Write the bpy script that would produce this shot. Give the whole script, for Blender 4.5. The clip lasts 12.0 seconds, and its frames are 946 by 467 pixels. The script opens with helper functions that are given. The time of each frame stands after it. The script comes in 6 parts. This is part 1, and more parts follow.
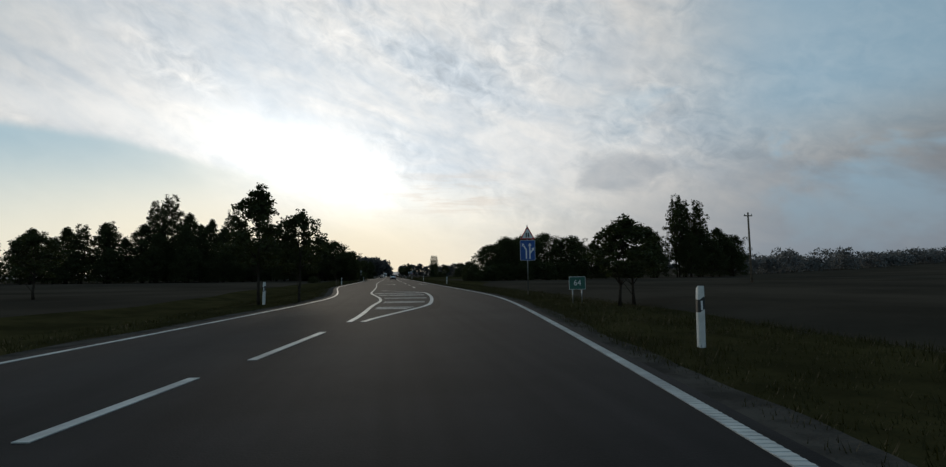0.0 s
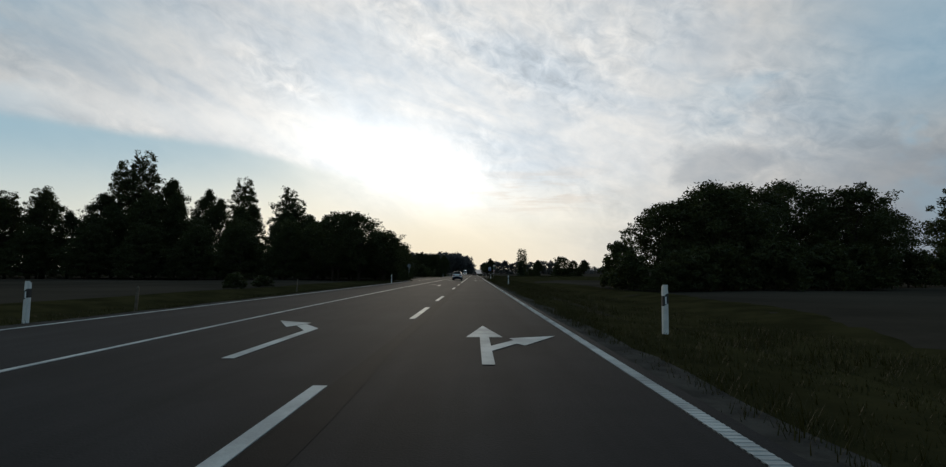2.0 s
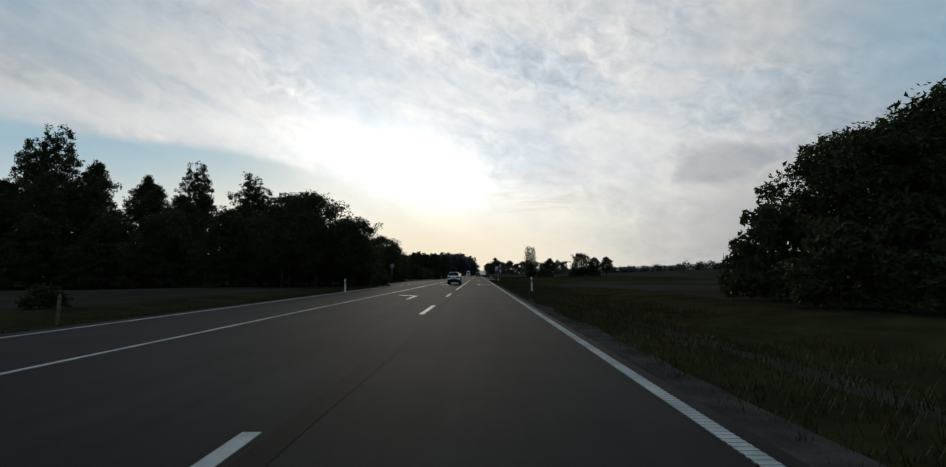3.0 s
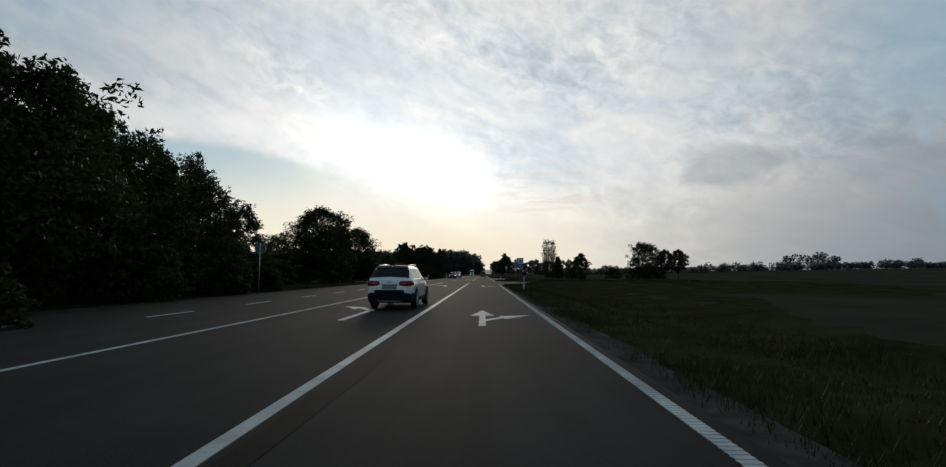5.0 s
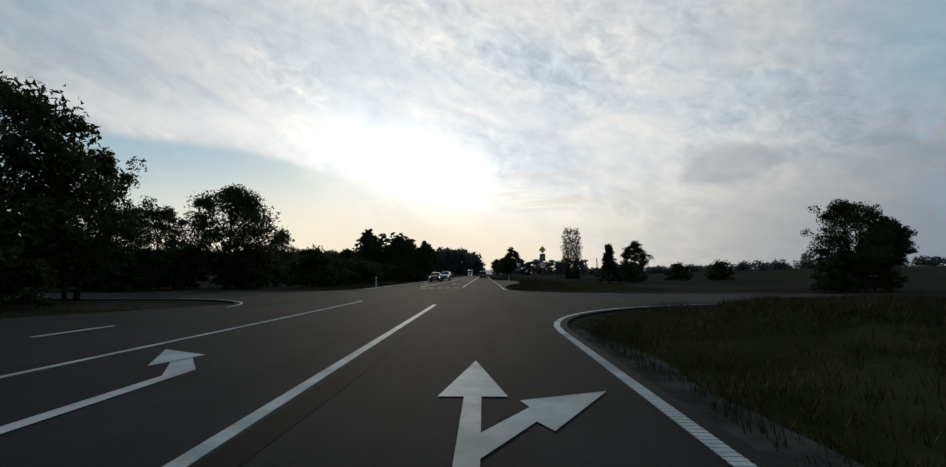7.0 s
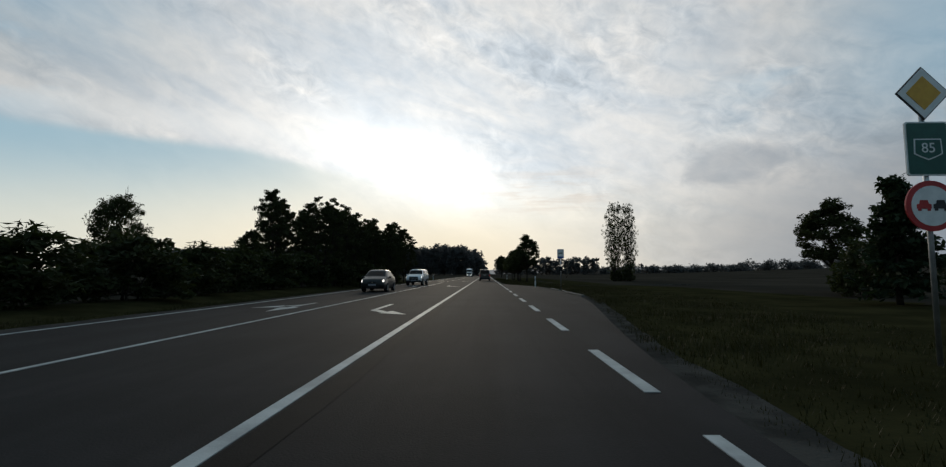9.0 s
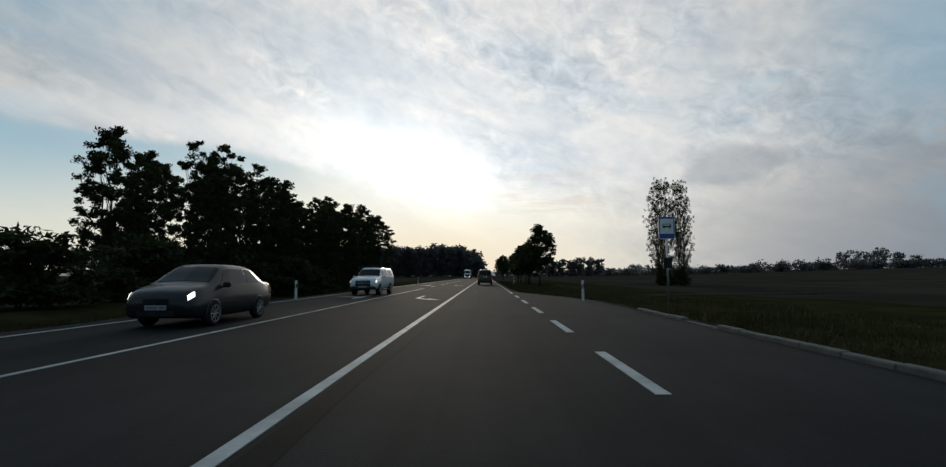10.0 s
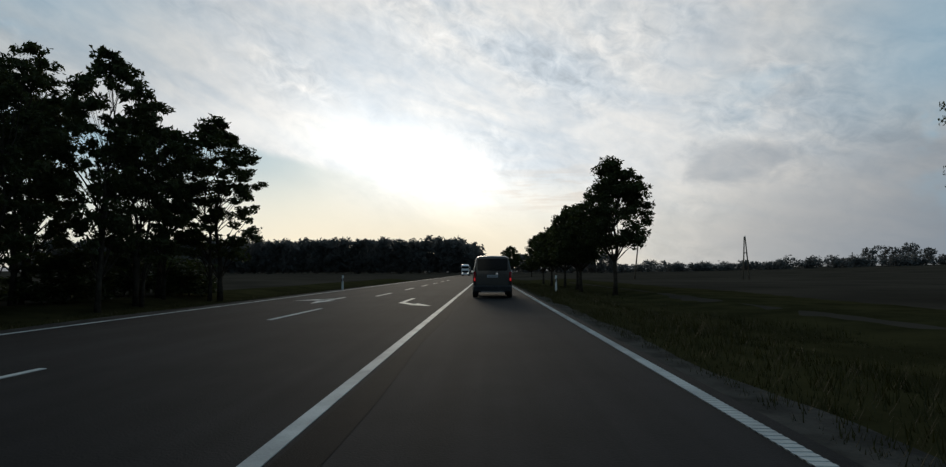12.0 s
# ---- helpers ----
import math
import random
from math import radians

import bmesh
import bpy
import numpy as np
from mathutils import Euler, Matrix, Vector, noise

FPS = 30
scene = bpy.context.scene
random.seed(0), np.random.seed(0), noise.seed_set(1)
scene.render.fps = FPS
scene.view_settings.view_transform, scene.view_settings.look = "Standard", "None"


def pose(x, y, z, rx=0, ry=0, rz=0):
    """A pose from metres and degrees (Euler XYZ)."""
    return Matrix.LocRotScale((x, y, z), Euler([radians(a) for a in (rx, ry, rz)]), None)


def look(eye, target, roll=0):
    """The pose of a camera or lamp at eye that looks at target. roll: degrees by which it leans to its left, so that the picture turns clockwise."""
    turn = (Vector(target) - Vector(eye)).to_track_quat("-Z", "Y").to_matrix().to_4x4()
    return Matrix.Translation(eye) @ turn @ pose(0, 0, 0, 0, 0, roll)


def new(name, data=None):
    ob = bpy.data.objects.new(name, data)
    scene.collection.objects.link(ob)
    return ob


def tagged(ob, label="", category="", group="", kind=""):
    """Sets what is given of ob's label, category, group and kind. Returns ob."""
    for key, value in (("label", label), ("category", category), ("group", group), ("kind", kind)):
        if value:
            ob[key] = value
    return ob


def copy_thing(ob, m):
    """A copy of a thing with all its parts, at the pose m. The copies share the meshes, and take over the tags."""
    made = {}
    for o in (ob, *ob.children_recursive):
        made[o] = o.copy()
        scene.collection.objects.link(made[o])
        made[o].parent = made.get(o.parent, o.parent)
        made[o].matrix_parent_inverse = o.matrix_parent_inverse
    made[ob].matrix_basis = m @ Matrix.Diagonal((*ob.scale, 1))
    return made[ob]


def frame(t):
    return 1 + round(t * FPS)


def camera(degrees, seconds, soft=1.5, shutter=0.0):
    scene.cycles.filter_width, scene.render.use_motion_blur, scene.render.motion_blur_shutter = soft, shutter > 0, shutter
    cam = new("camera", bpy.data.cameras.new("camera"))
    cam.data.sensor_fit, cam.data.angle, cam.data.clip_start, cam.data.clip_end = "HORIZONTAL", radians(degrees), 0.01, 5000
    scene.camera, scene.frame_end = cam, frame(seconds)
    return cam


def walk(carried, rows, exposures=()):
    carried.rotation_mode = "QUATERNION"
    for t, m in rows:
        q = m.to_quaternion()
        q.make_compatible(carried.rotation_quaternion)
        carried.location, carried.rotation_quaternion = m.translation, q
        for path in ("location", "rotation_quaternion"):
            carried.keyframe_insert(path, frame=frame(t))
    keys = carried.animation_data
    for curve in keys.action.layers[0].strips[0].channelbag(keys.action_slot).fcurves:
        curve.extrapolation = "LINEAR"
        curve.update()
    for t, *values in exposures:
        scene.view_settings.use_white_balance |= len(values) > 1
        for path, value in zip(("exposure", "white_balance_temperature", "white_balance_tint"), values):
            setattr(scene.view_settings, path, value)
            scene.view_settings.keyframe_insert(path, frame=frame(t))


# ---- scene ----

# The road's centre line: straight along +y past s = 0, a left-hand bend before it.
BEND = 21.0


def heading(s):
    if s >= 0:
        return 0.0
    k, q = min(1.0, -s / BEND), min(1.0, max(0.0, -s / BEND - 0.9))
    return -8.0 * k * k * (3 - 2 * k) - 2.3 * q


def bend_table():
    x, y, out = 0.0, 0.0, [(0.0, 0.0)]
    for i in range(400):
        a = radians(heading(-0.25 * i - 0.125))
        x, y = x + 0.25 * math.sin(a), y - 0.25 * math.cos(a)
        out.append((x, y))
    return out


BEND_POINTS = bend_table()


def road(s, x, z=0.0):
    """The point x metres to the right of the centre of our lane, s metres along the road."""
    if s >= 0:
        return (x, s, z)
    i = min(-s / 0.25, len(BEND_POINTS) - 1.001)
    k, f = int(i), i - int(i)
    cx = BEND_POINTS[k][0] * (1 - f) + BEND_POINTS[k + 1][0] * f
    cy = BEND_POINTS[k][1] * (1 - f) + BEND_POINTS[k + 1][1] * f
    a = radians(heading(s))
    return (cx + x * math.cos(a), cy + x * math.sin(a), z)


# ---- camera ----
cam = camera(87.6, 12.0, soft=1.25)
EYE = 1.25
# seconds, along, across, yaw, pitch, roll
ROWS = [
    (0.0, -38.5, -0.25, -9.7, 4.8, 0.6), (0.1, -34.65, -0.22, -9.5, 4.8, 0.5), (0.2, -30.8, -0.2, -9.2, 4.8, 0.2),
    (0.3, -26.95, -0.2, -8.6, 4.8, -0.6), (0.4, -23.1, -0.33, -7.8, 4.8, -1.4), (0.5, -19.25, -0.45, -6.8, 4.8, -1.9),
    (0.6, -15.4, -0.4, -5.9, 4.8, -2.0), (0.7, -11.55, -0.34, -4.9, 4.75, -1.9), (0.8, -7.7, -0.3, -3.4, 4.65, -1.6),
    (0.9, -3.85, -0.33, -1.9, 4.55, -1.2), (1.0, 0.0, -0.35, -0.7, 4.5, -0.8), (1.1, 2.7, -0.31, -0.58, 4.6, -0.74),
    (1.2, 5.0, -0.26, -0.47, 4.7, -0.69), (1.3, 7.3, -0.21, -0.37, 4.78, -0.65), (1.5, 11.94, -0.15, -0.19, 4.86, -0.57),
    (2.0, 23.74, -0.15, 0.16, 4.62, -0.24), (2.5, 35.22, -0.1, 0.39, 4.72, 0.42), (3.0, 46.64, -0.02, 0.61, 4.75, 0.6),
    (4.0, 69.5, 0.03, 0.95, 4.7, 0.2), (5.0, 92.37, 0.08, 1.22, 4.67, -0.18), (5.5, 103.91, 0.05, 1.2, 4.83, -0.2),
    (6.0, 115.34, 0.02, 1.13, 4.95, 0.0), (6.5, 126.55, 0.12, 1.22, 4.84, -0.03), (7.0, 137.56, 0.17, 1.26, 4.72, 0.16),
    (8.0, 160.3, 0.17, 1.38, 4.7, 0.15), (9.0, 183.04, 0.12, 1.48, 4.69, 0.14), (9.5, 194.55, 0.1, 1.42, 4.88, 0.12),
    (10.0, 205.79, 0.01, 1.44, 4.88, 0.16), (10.5, 216.79, -0.05, 1.52, 4.83, 0.05), (11.0, 227.59, -0.13, 1.6, 4.66, 0.12),
    (11.5, 237.79, -0.27, 1.58, 4.25, 0.06), (12.0, 247.65, -0.32, 1.62, 4.45, 0.03)]
walk(cam, [(t, pose(*road(s, x, EYE), 90 + pitch, roll, yaw)) for t, s, x, yaw, pitch, roll in ROWS])

# ---- sky and sun ----
SUN_AZ, SUN_EL = -7.0, 11.0
sun_way = Vector((math.sin(radians(SUN_AZ)) * math.cos(radians(SUN_EL)), math.cos(radians(SUN_AZ)) * math.cos(radians(SUN_EL)), math.sin(radians(SUN_EL))))


class Graph:
    """Short calls for a node tree."""

    def __init__(self, tree):
        self.tree = tree
        tree.nodes.clear()

    def node(self, kind):
        return self.tree.nodes.new(kind)

    def put(self, socket, value):
        if isinstance(value, bpy.types.NodeSocket):
            self.tree.links.new(value, socket)
        elif isinstance(value, (int, float)) and socket.type in ("RGBA", "VECTOR"):
            socket.default_value = (value,) * len(socket.default_value)
        else:
            socket.default_value = value

    def math(self, op, a, b=0.0, c=0.0):
        n = self.node("ShaderNodeMath")
        n.operation = op
        for socket, value in zip(n.inputs, (a, b, c)):
            self.put(socket, value)
        return n.outputs[0]

    def step(self, x, lo, hi):
        n = self.node("ShaderNodeMapRange")
        n.interpolation_type = "SMOOTHSTEP"
        for key, value in (("Value", x), ("From Min", lo), ("From Max", hi), ("To Min", 0.0), ("To Max", 1.0)):
            self.put(n.inputs[key], value)
        return n.outputs[0]

    def bell(self, x, mid, wide):
        d = self.math("DIVIDE", self.math("SUBTRACT", x, mid), wide)
        return self.math("POWER", 2.718, self.math("MULTIPLY", self.math("MULTIPLY", d, d), -1.0))

    def mix(self, f, a, b, mode="MIX"):
        n = self.node("ShaderNodeMix")
        n.data_type, n.blend_type = "RGBA", mode
        self.put(n.inputs[0], f)
        self.put(n.inputs[6], a)
        self.put(n.inputs[7], b)
        return n.outputs[2]

    def noise(self, vector, scale, detail=4.0, rough=0.55, warp=0.0):
        n = self.node("ShaderNodeTexNoise")
        if vector is not None:
            self.put(n.inputs["Vector"], vector)
        for key, value in (("Scale", scale), ("Detail", detail), ("Roughness", rough), ("Distortion", warp)):
            n.inputs[key].default_value = value
        return n.outputs[0]

    def xyz(self, x, y, z=0.0):
        n = self.node("ShaderNodeCombineXYZ")
        for socket, value in zip(n.inputs, (x, y, z)):
            self.put(socket, value)
        return n.outputs[0]


def rgb(r, g, b):
    return (r, g, b, 1.0)


def make_sky():
    world = bpy.data.worlds.new("morning_sky")
    scene.world = world
    world.use_nodes = True
    g = Graph(world.node_tree)
    co = g.node("ShaderNodeTexCoord").outputs["Generated"]
    sep = g.node("ShaderNodeSeparateXYZ")
    g.put(sep.inputs[0], co)
    x, y, z = sep.outputs
    el = g.math("MULTIPLY", g.math("ARCSINE", z), 57.296)
    az = g.math("MULTIPLY", g.math("ARCTAN2", x, y), 57.296)
    dot = g.node("ShaderNodeVectorMath")
    dot.operation = "DOT_PRODUCT"
    g.put(dot.inputs[0], co)
    dot.inputs[1].default_value = sun_way
    ang = g.math("MULTIPLY", g.math("ARCCOSINE", g.math("MINIMUM", dot.outputs["Value"], 0.99999)), 57.296)
    # the clear air behind the clouds
    air = g.node("ShaderNodeTexSky")
    air.sky_type, air.sun_disc, air.sun_elevation, air.sun_rotation = "NISHITA", False, radians(SUN_EL), radians(SUN_AZ)
    clear = g.mix(1.0, air.outputs[0], rgb(0.075, 0.075, 0.075), "MULTIPLY")
    # cloud deck: long sloping streets with fluffy ripples over them
    da, de = g.math("ADD", az, 6.6), g.math("SUBTRACT", el, 12.4)
    along = g.math("SUBTRACT", g.math("MULTIPLY", da, 0.95), g.math("MULTIPLY", de, 0.31))
    across = g.math("ADD", g.math("MULTIPLY", da, 0.31), g.math("MULTIPLY", de, 0.95))
    far = g.step(el, 60.0, 30.0)
    street = g.noise(g.xyz(g.math("MULTIPLY", along, 0.045), g.math("MULTIPLY", across, 0.17), 7.3), 1.0, 4.0, 0.55, 0.5)
    flow = g.noise(g.xyz(g.math("MULTIPLY", along, 0.11), g.math("MULTIPLY", across, 0.24), 2.9), 1.0, 9.0, 0.62, 0.6)
    ripple = g.noise(g.xyz(g.math("MULTIPLY", along, 0.42), g.math("MULTIPLY", across, 0.62), 8.1), 1.0, 5.0, 0.6, 0.5)
    veil = g.noise(g.xyz(g.math("MULTIPLY", az, 0.04), g.math("MULTIPLY", el, 0.07), 1.3), 1.0, 5.0, 0.6, 0.4)
    patch = g.step(g.noise(g.xyz(g.math("MULTIPLY", along, 0.05), g.math("MULTIPLY", across, 0.09), 9.9), 1.0, 3.0, 0.5), 0.42, 0.60)
    flock = g.math("MULTIPLY", g.math("SUBTRACT", ripple, 0.5), g.math("MULTIPLY", far, g.math("ADD", 0.35, g.math("MULTIPLY", patch, 0.75))))
    cloud = g.math("ADD", g.math("MULTIPLY", g.step(street, 0.36, 0.60), 0.6), g.math("MULTIPLY", g.step(flow, 0.32, 0.68), 0.4))
    near = g.bell(ang, 0.0, 15.0)
    mid = g.bell(ang, 0.0, 47.0)
    bright = g.math("ADD", g.math("ADD", 0.03, g.math("MULTIPLY", mid, 0.79)), g.math("MULTIPLY", near, 0.05))
    bright = g.math("MULTIPLY", bright, g.math("ADD", 1.0, g.math("MULTIPLY", g.step(az, 2.0, 34.0), 0.24)))
    tone = g.math("ADD", g.math("ADD", 0.90, g.math("MULTIPLY", cloud, 0.21)), g.math("MULTIPLY", flock, 0.85))
    grey = g.mix(g.math("ADD", cloud, g.math("MULTIPLY", flock, 1.4)), rgb(0.87, 0.97, 1.06), rgb(1.01, 1.005, 0.98))
    deck = g.mix(1.0, grey, g.math("MULTIPLY", bright, tone), "MULTIPLY")
    # blue gaps in the deck, far from the sun
    gap = g.math("MULTIPLY", g.step(veil, 0.44, 0.60), g.step(ang, 26.0, 46.0))
    gap = g.math("MAXIMUM", gap, g.math("MULTIPLY", g.step(az, 27.0, 46.0), g.math("MULTIPLY", g.step(el, 9.0, 18.0), 0.85)))
    gap = g.math("MAXIMUM", gap, g.math("MULTIPLY", g.step(az, -26.0, -46.0), g.math("MULTIPLY", g.step(el, 14.0, 25.0), 0.7)))
    blue = g.mix(0.25, rgb(0.30, 0.52, 0.68), clear)
    sky = g.mix(g.math("MULTIPLY", gap, 0.75), deck, blue)
    # the deck's lower edge: a bright lining over a clear band
    wav = g.noise(g.xyz(g.math("MULTIPLY", az, 0.05), 0.0, 2.2), 1.4, 5.0, 0.6)
    edge = g.math("ADD", g.math("ADD", 13.2, g.math("MULTIPLY", g.step(az, -32.0, -4.0), -3.6)), g.math("MULTIPLY", g.math("SUBTRACT", wav, 0.5), 2.0))
    over = g.math("SUBTRACT", el, edge)
    side = g.step(az, 2.0, -8.0)
    lining = g.math("MULTIPLY", g.math("MULTIPLY", g.bell(over, g.math("ADD", 1.6, g.math("MULTIPLY", flow, 1.2)), 2.0), side), g.math("ADD", 0.45, g.math("MULTIPLY", g.bell(az, -9.0, 17.0), 0.55)))
    sky = g.mix(g.math("MULTIPLY", lining, 0.62), sky, rgb(0.98, 0.97, 0.93))
    band = g.math("MULTIPLY", g.step(over, 0.7, -0.5), g.step(az, -7.0, -22.0))
    bandc = g.mix(g.step(over, -0.5, -9.5), rgb(0.34, 0.52, 0.62), rgb(0.74, 0.77, 0.71))
    bandc = g.mix(0.2, bandc, clear)
    bandc = g.mix(g.math("MULTIPLY", near, 0.55), bandc, rgb(0.86, 0.84, 0.75))
    sky = g.mix(g.math("MULTIPLY", band, 0.9), sky, bandc)
    # warm glow low under the sun
    warm = g.math("MULTIPLY", g.step(el, 13.0, 4.0), g.bell(az, -5.0, 25.0))
    glowc = g.mix(g.step(el, 11.0, -1.0), rgb(0.97, 0.92, 0.76), rgb(0.90, 0.77, 0.55))
    sky = g.mix(g.math("MULTIPLY", warm, 0.92), sky, glowc)
    # faint rosy streaks beside the sun
    thread = g.noise(g.xyz(g.math("MULTIPLY", az, 0.10), g.math("MULTIPLY", el, 0.9), 6.1), 1.0, 5.0, 0.6, 0.3)
    rosy = g.math("MULTIPLY", g.math("MULTIPLY", g.bell(az, 7.0, 7.5), g.bell(el, 9.2, 2.6)), g.step(thread, 0.46, 0.62))
    sky = g.mix(g.math("MULTIPLY", rosy, 0.55), sky, rgb(0.66, 0.56, 0.47))
    # the brightest cloud, where the sun stands behind the deck
    lens = g.math("ADD", across, g.math("MULTIPLY", g.math("SUBTRACT", flow, 0.5), 5.0))
    core = g.math("MULTIPLY", g.bell(along, -1.5, 9.0), g.bell(lens, -0.4, 3.4))
    halo = g.math("MULTIPLY", g.bell(along, -2.0, 15.0), g.bell(lens, -0.4, 5.0))
    blaze = g.math("ADD", g.math("MULTIPLY", core, 0.38), g.math("MULTIPLY", halo, 0.15))
    sky = g.mix(1.0, sky, g.mix(1.0, rgb(1.0, 0.98, 0.92), blaze, "MULTIPLY"), "ADD")
    # dull haze low on the far side from the sun
    dull = g.math("MULTIPLY", g.step(el, 15.0, 3.0), g.step(az, 6.0, 34.0))
    sky = g.mix(g.math("MULTIPLY", dull, 0.70), sky, g.mix(g.step(az, 20.0, 44.0), rgb(0.39, 0.38, 0.37), rgb(0.21, 0.25, 0.30)))
    # a darker bank of cloud
    puff = g.noise(g.xyz(g.math("MULTIPLY", az, 0.10), g.math("MULTIPLY", el, 0.22), 5.5), 1.6, 6.0, 0.6, 0.4)
    bank = g.math("MULTIPLY", g.bell(az, 27.0, 6.0), g.bell(el, 11.4, 2.6))
    bank = g.step(g.math("ADD", bank, g.math("MULTIPLY", g.math("SUBTRACT", puff, 0.5), 1.6)), 0.30, 0.85)
    sky = g.mix(g.math("MULTIPLY", bank, 0.5), sky, rgb(0.29, 0.33, 0.375))
    out = g.node("ShaderNodeOutputWorld")
    back = g.node("ShaderNodeBackground")
    g.put(back.inputs[0], sky)
    back.inputs[1].default_value = 1.0
    g.put(out.inputs[0], back.outputs[0])


make_sky()
sun = new("sun", bpy.data.lights.new("sun", "SUN"))
sun.data.energy, sun.data.angle, sun.data.color = 0.5, radians(11), (1.0, 0.86, 0.66)
sun.matrix_world = look((0, 0, 50), Vector((0, 0, 50)) - sun_way)


# ---- materials ----
def surface(name, dark, light, scale=4.0, rough=0.7, metal=0.0, bump=0.0, fine=60.0, spread=(0.35, 0.65), stain=0.0, per_piece=0.0, coat=0.0, where="Object", streak=0.0, gloss=None):
    """Two colours mixed by noise at two scales, with fine relief."""
    m = bpy.data.materials.new(name)
    m.use_nodes = True
    g = Graph(m.node_tree)
    co = g.node("ShaderNodeTexCoord").outputs[where]
    big, small = g.noise(co, scale, 5.0, 0.6), g.noise(co, fine, 3.0, 0.6)
    f = g.math("ADD", g.math("MULTIPLY", g.step(big, *spread), 0.65), g.math("MULTIPLY", small, 0.35))
    col = g.mix(f, rgb(*dark), rgb(*light))
    if stain:
        col = g.mix(g.math("MULTIPLY", g.step(g.noise(co, scale * 0.23, 6.0, 0.65, 0.6), 0.52, 0.7), stain), col, rgb(*[0.45 * v for v in dark]))
    if streak:
        sep = g.node("ShaderNodeSeparateXYZ")
        g.put(sep.inputs[0], co)
        lane = g.noise(g.xyz(g.math("MULTIPLY", sep.outputs[0], 1.1), g.math("MULTIPLY", sep.outputs[1], 0.02), 0.0), 1.0, 4.0, 0.6)
        col = g.mix(g.math("MULTIPLY", g.step(lane, 0.35, 0.65), streak), col, rgb(*[0.5 * v for v in dark]))
    if per_piece:
        info = g.node("ShaderNodeNewGeometry").outputs["Random Per Island"]
        col = g.mix(per_piece, col, g.mix(info, rgb(*[0.5 * v for v in dark]), rgb(*[1.3 * v for v in light])))
    out, bs = g.node("ShaderNodeOutputMaterial"), g.node("ShaderNodeBsdfPrincipled")
    g.put(bs.inputs["Base Color"], col)
    g.put(bs.inputs["Roughness"], g.math("ADD", rough - 0.06, g.math("MULTIPLY", small, 0.12)))
    bs.inputs["Metallic"].default_value = metal
    bs.inputs["Specular IOR Level"].default_value = gloss if gloss is not None else 0.5 if rough < 0.6 else (0.08 if rough < 0.9 else 0.0)
    bs.inputs["Coat Weight"].default_value = coat
    bs.inputs["Coat Roughness"].default_value = 0.06
    if bump:
        b = g.node("ShaderNodeBump")
        b.inputs["Strength"].default_value = bump
        b.inputs["Distance"].default_value = 0.02
        g.put(b.inputs["Height"], g.math("ADD", small, g.math("MULTIPLY", big, 0.6)))
        g.put(bs.inputs["Normal"], b.outputs[0])
    g.put(out.inputs[0], bs.outputs[0])
    return m


def foliage(name, dark, light, thin=0.22, tint=(1.2, 1.3, 0.5)):
    """Leaves that let a little light through."""
    m = bpy.data.materials.new(name)
    m.use_nodes = True
    g = Graph(m.node_tree)
    geo = g.node("ShaderNodeNewGeometry")
    co = g.node("ShaderNodeTexCoord").outputs["Object"]
    f = g.math("ADD", g.math("MULTIPLY", geo.outputs["Random Per Island"], 0.6), g.math("MULTIPLY", g.noise(co, 0.7, 2.0), 0.4))
    col = g.mix(f, rgb(*dark), rgb(*light))
    a, b, s = g.node("ShaderNodeBsdfPrincipled"), g.node("ShaderNodeBsdfTranslucent"), g.node("ShaderNodeMixShader")
    g.put(a.inputs["Base Color"], col)
    a.inputs["Roughness"].default_value = 0.6
    a.inputs["Specular IOR Level"].default_value = 0.08
    g.put(b.inputs["Color"], g.mix(1.0, col, rgb(*tint), "MULTIPLY"))
    s.inputs[0].default_value = thin
    g.put(s.inputs[1], a.outputs[0])
    g.put(s.inputs[2], b.outputs[0])
    g.put(g.node("ShaderNodeOutputMaterial").inputs[0], s.outputs[0])
    return m


def glow(name, color, strength):
    m = bpy.data.materials.new(name)
    m.use_nodes = True
    bs = m.node_tree.nodes["Principled BSDF"]
    bs.inputs["Base Color"].default_value = rgb(*color)
    bs.inputs["Roughness"].default_value = 0.2
    bs.inputs["Emission Color"].default_value = rgb(*color)
    bs.inputs["Emission Strength"].default_value = strength
    return m


ASPHALT = surface("asphalt", (0.0130, 0.0124, 0.0130), (0.0245, 0.0232, 0.0242), 0.35, 0.86, bump=0.3, fine=45.0, stain=0.3, streak=0.5)
TAR = surface("tar_seal", (0.0035, 0.0035, 0.0035), (0.0075, 0.007, 0.007), 2.0, 0.85, bump=0.2)
PAINT = surface("road_paint", (0.27, 0.27, 0.265), (0.52, 0.52, 0.50), 1.2, 0.6, bump=0.2, fine=38.0, stain=0.35)
GRAVEL = surface("gravel", (0.030, 0.027, 0.024), (0.078, 0.070, 0.062), 1.6, 0.93, bump=0.9, fine=26.0)
EARTH = surface("field", (0.027, 0.0235, 0.0185), (0.058, 0.048, 0.037), 0.06, 0.97, bump=0.7, fine=2.6, stain=0.3)
VERGE = surface("verge_turf", (0.018, 0.0168, 0.0078), (0.043, 0.0378, 0.0165), 0.5, 0.97, bump=0.9, fine=11.0, stain=0.3)
CONCRETE = surface("concrete", (0.075, 0.072, 0.066), (0.15, 0.145, 0.135), 1.5, 0.8, bump=0.3, stain=0.3)
GRASS = foliage("grass_blades", (0.016, 0.0160, 0.0058), (0.039, 0.0350, 0.013), 0.18)
BARK = surface("bark", (0.022, 0.018, 0.014), (0.060, 0.050, 0.040), 3.0, 0.9, bump=0.8, fine=25.0)
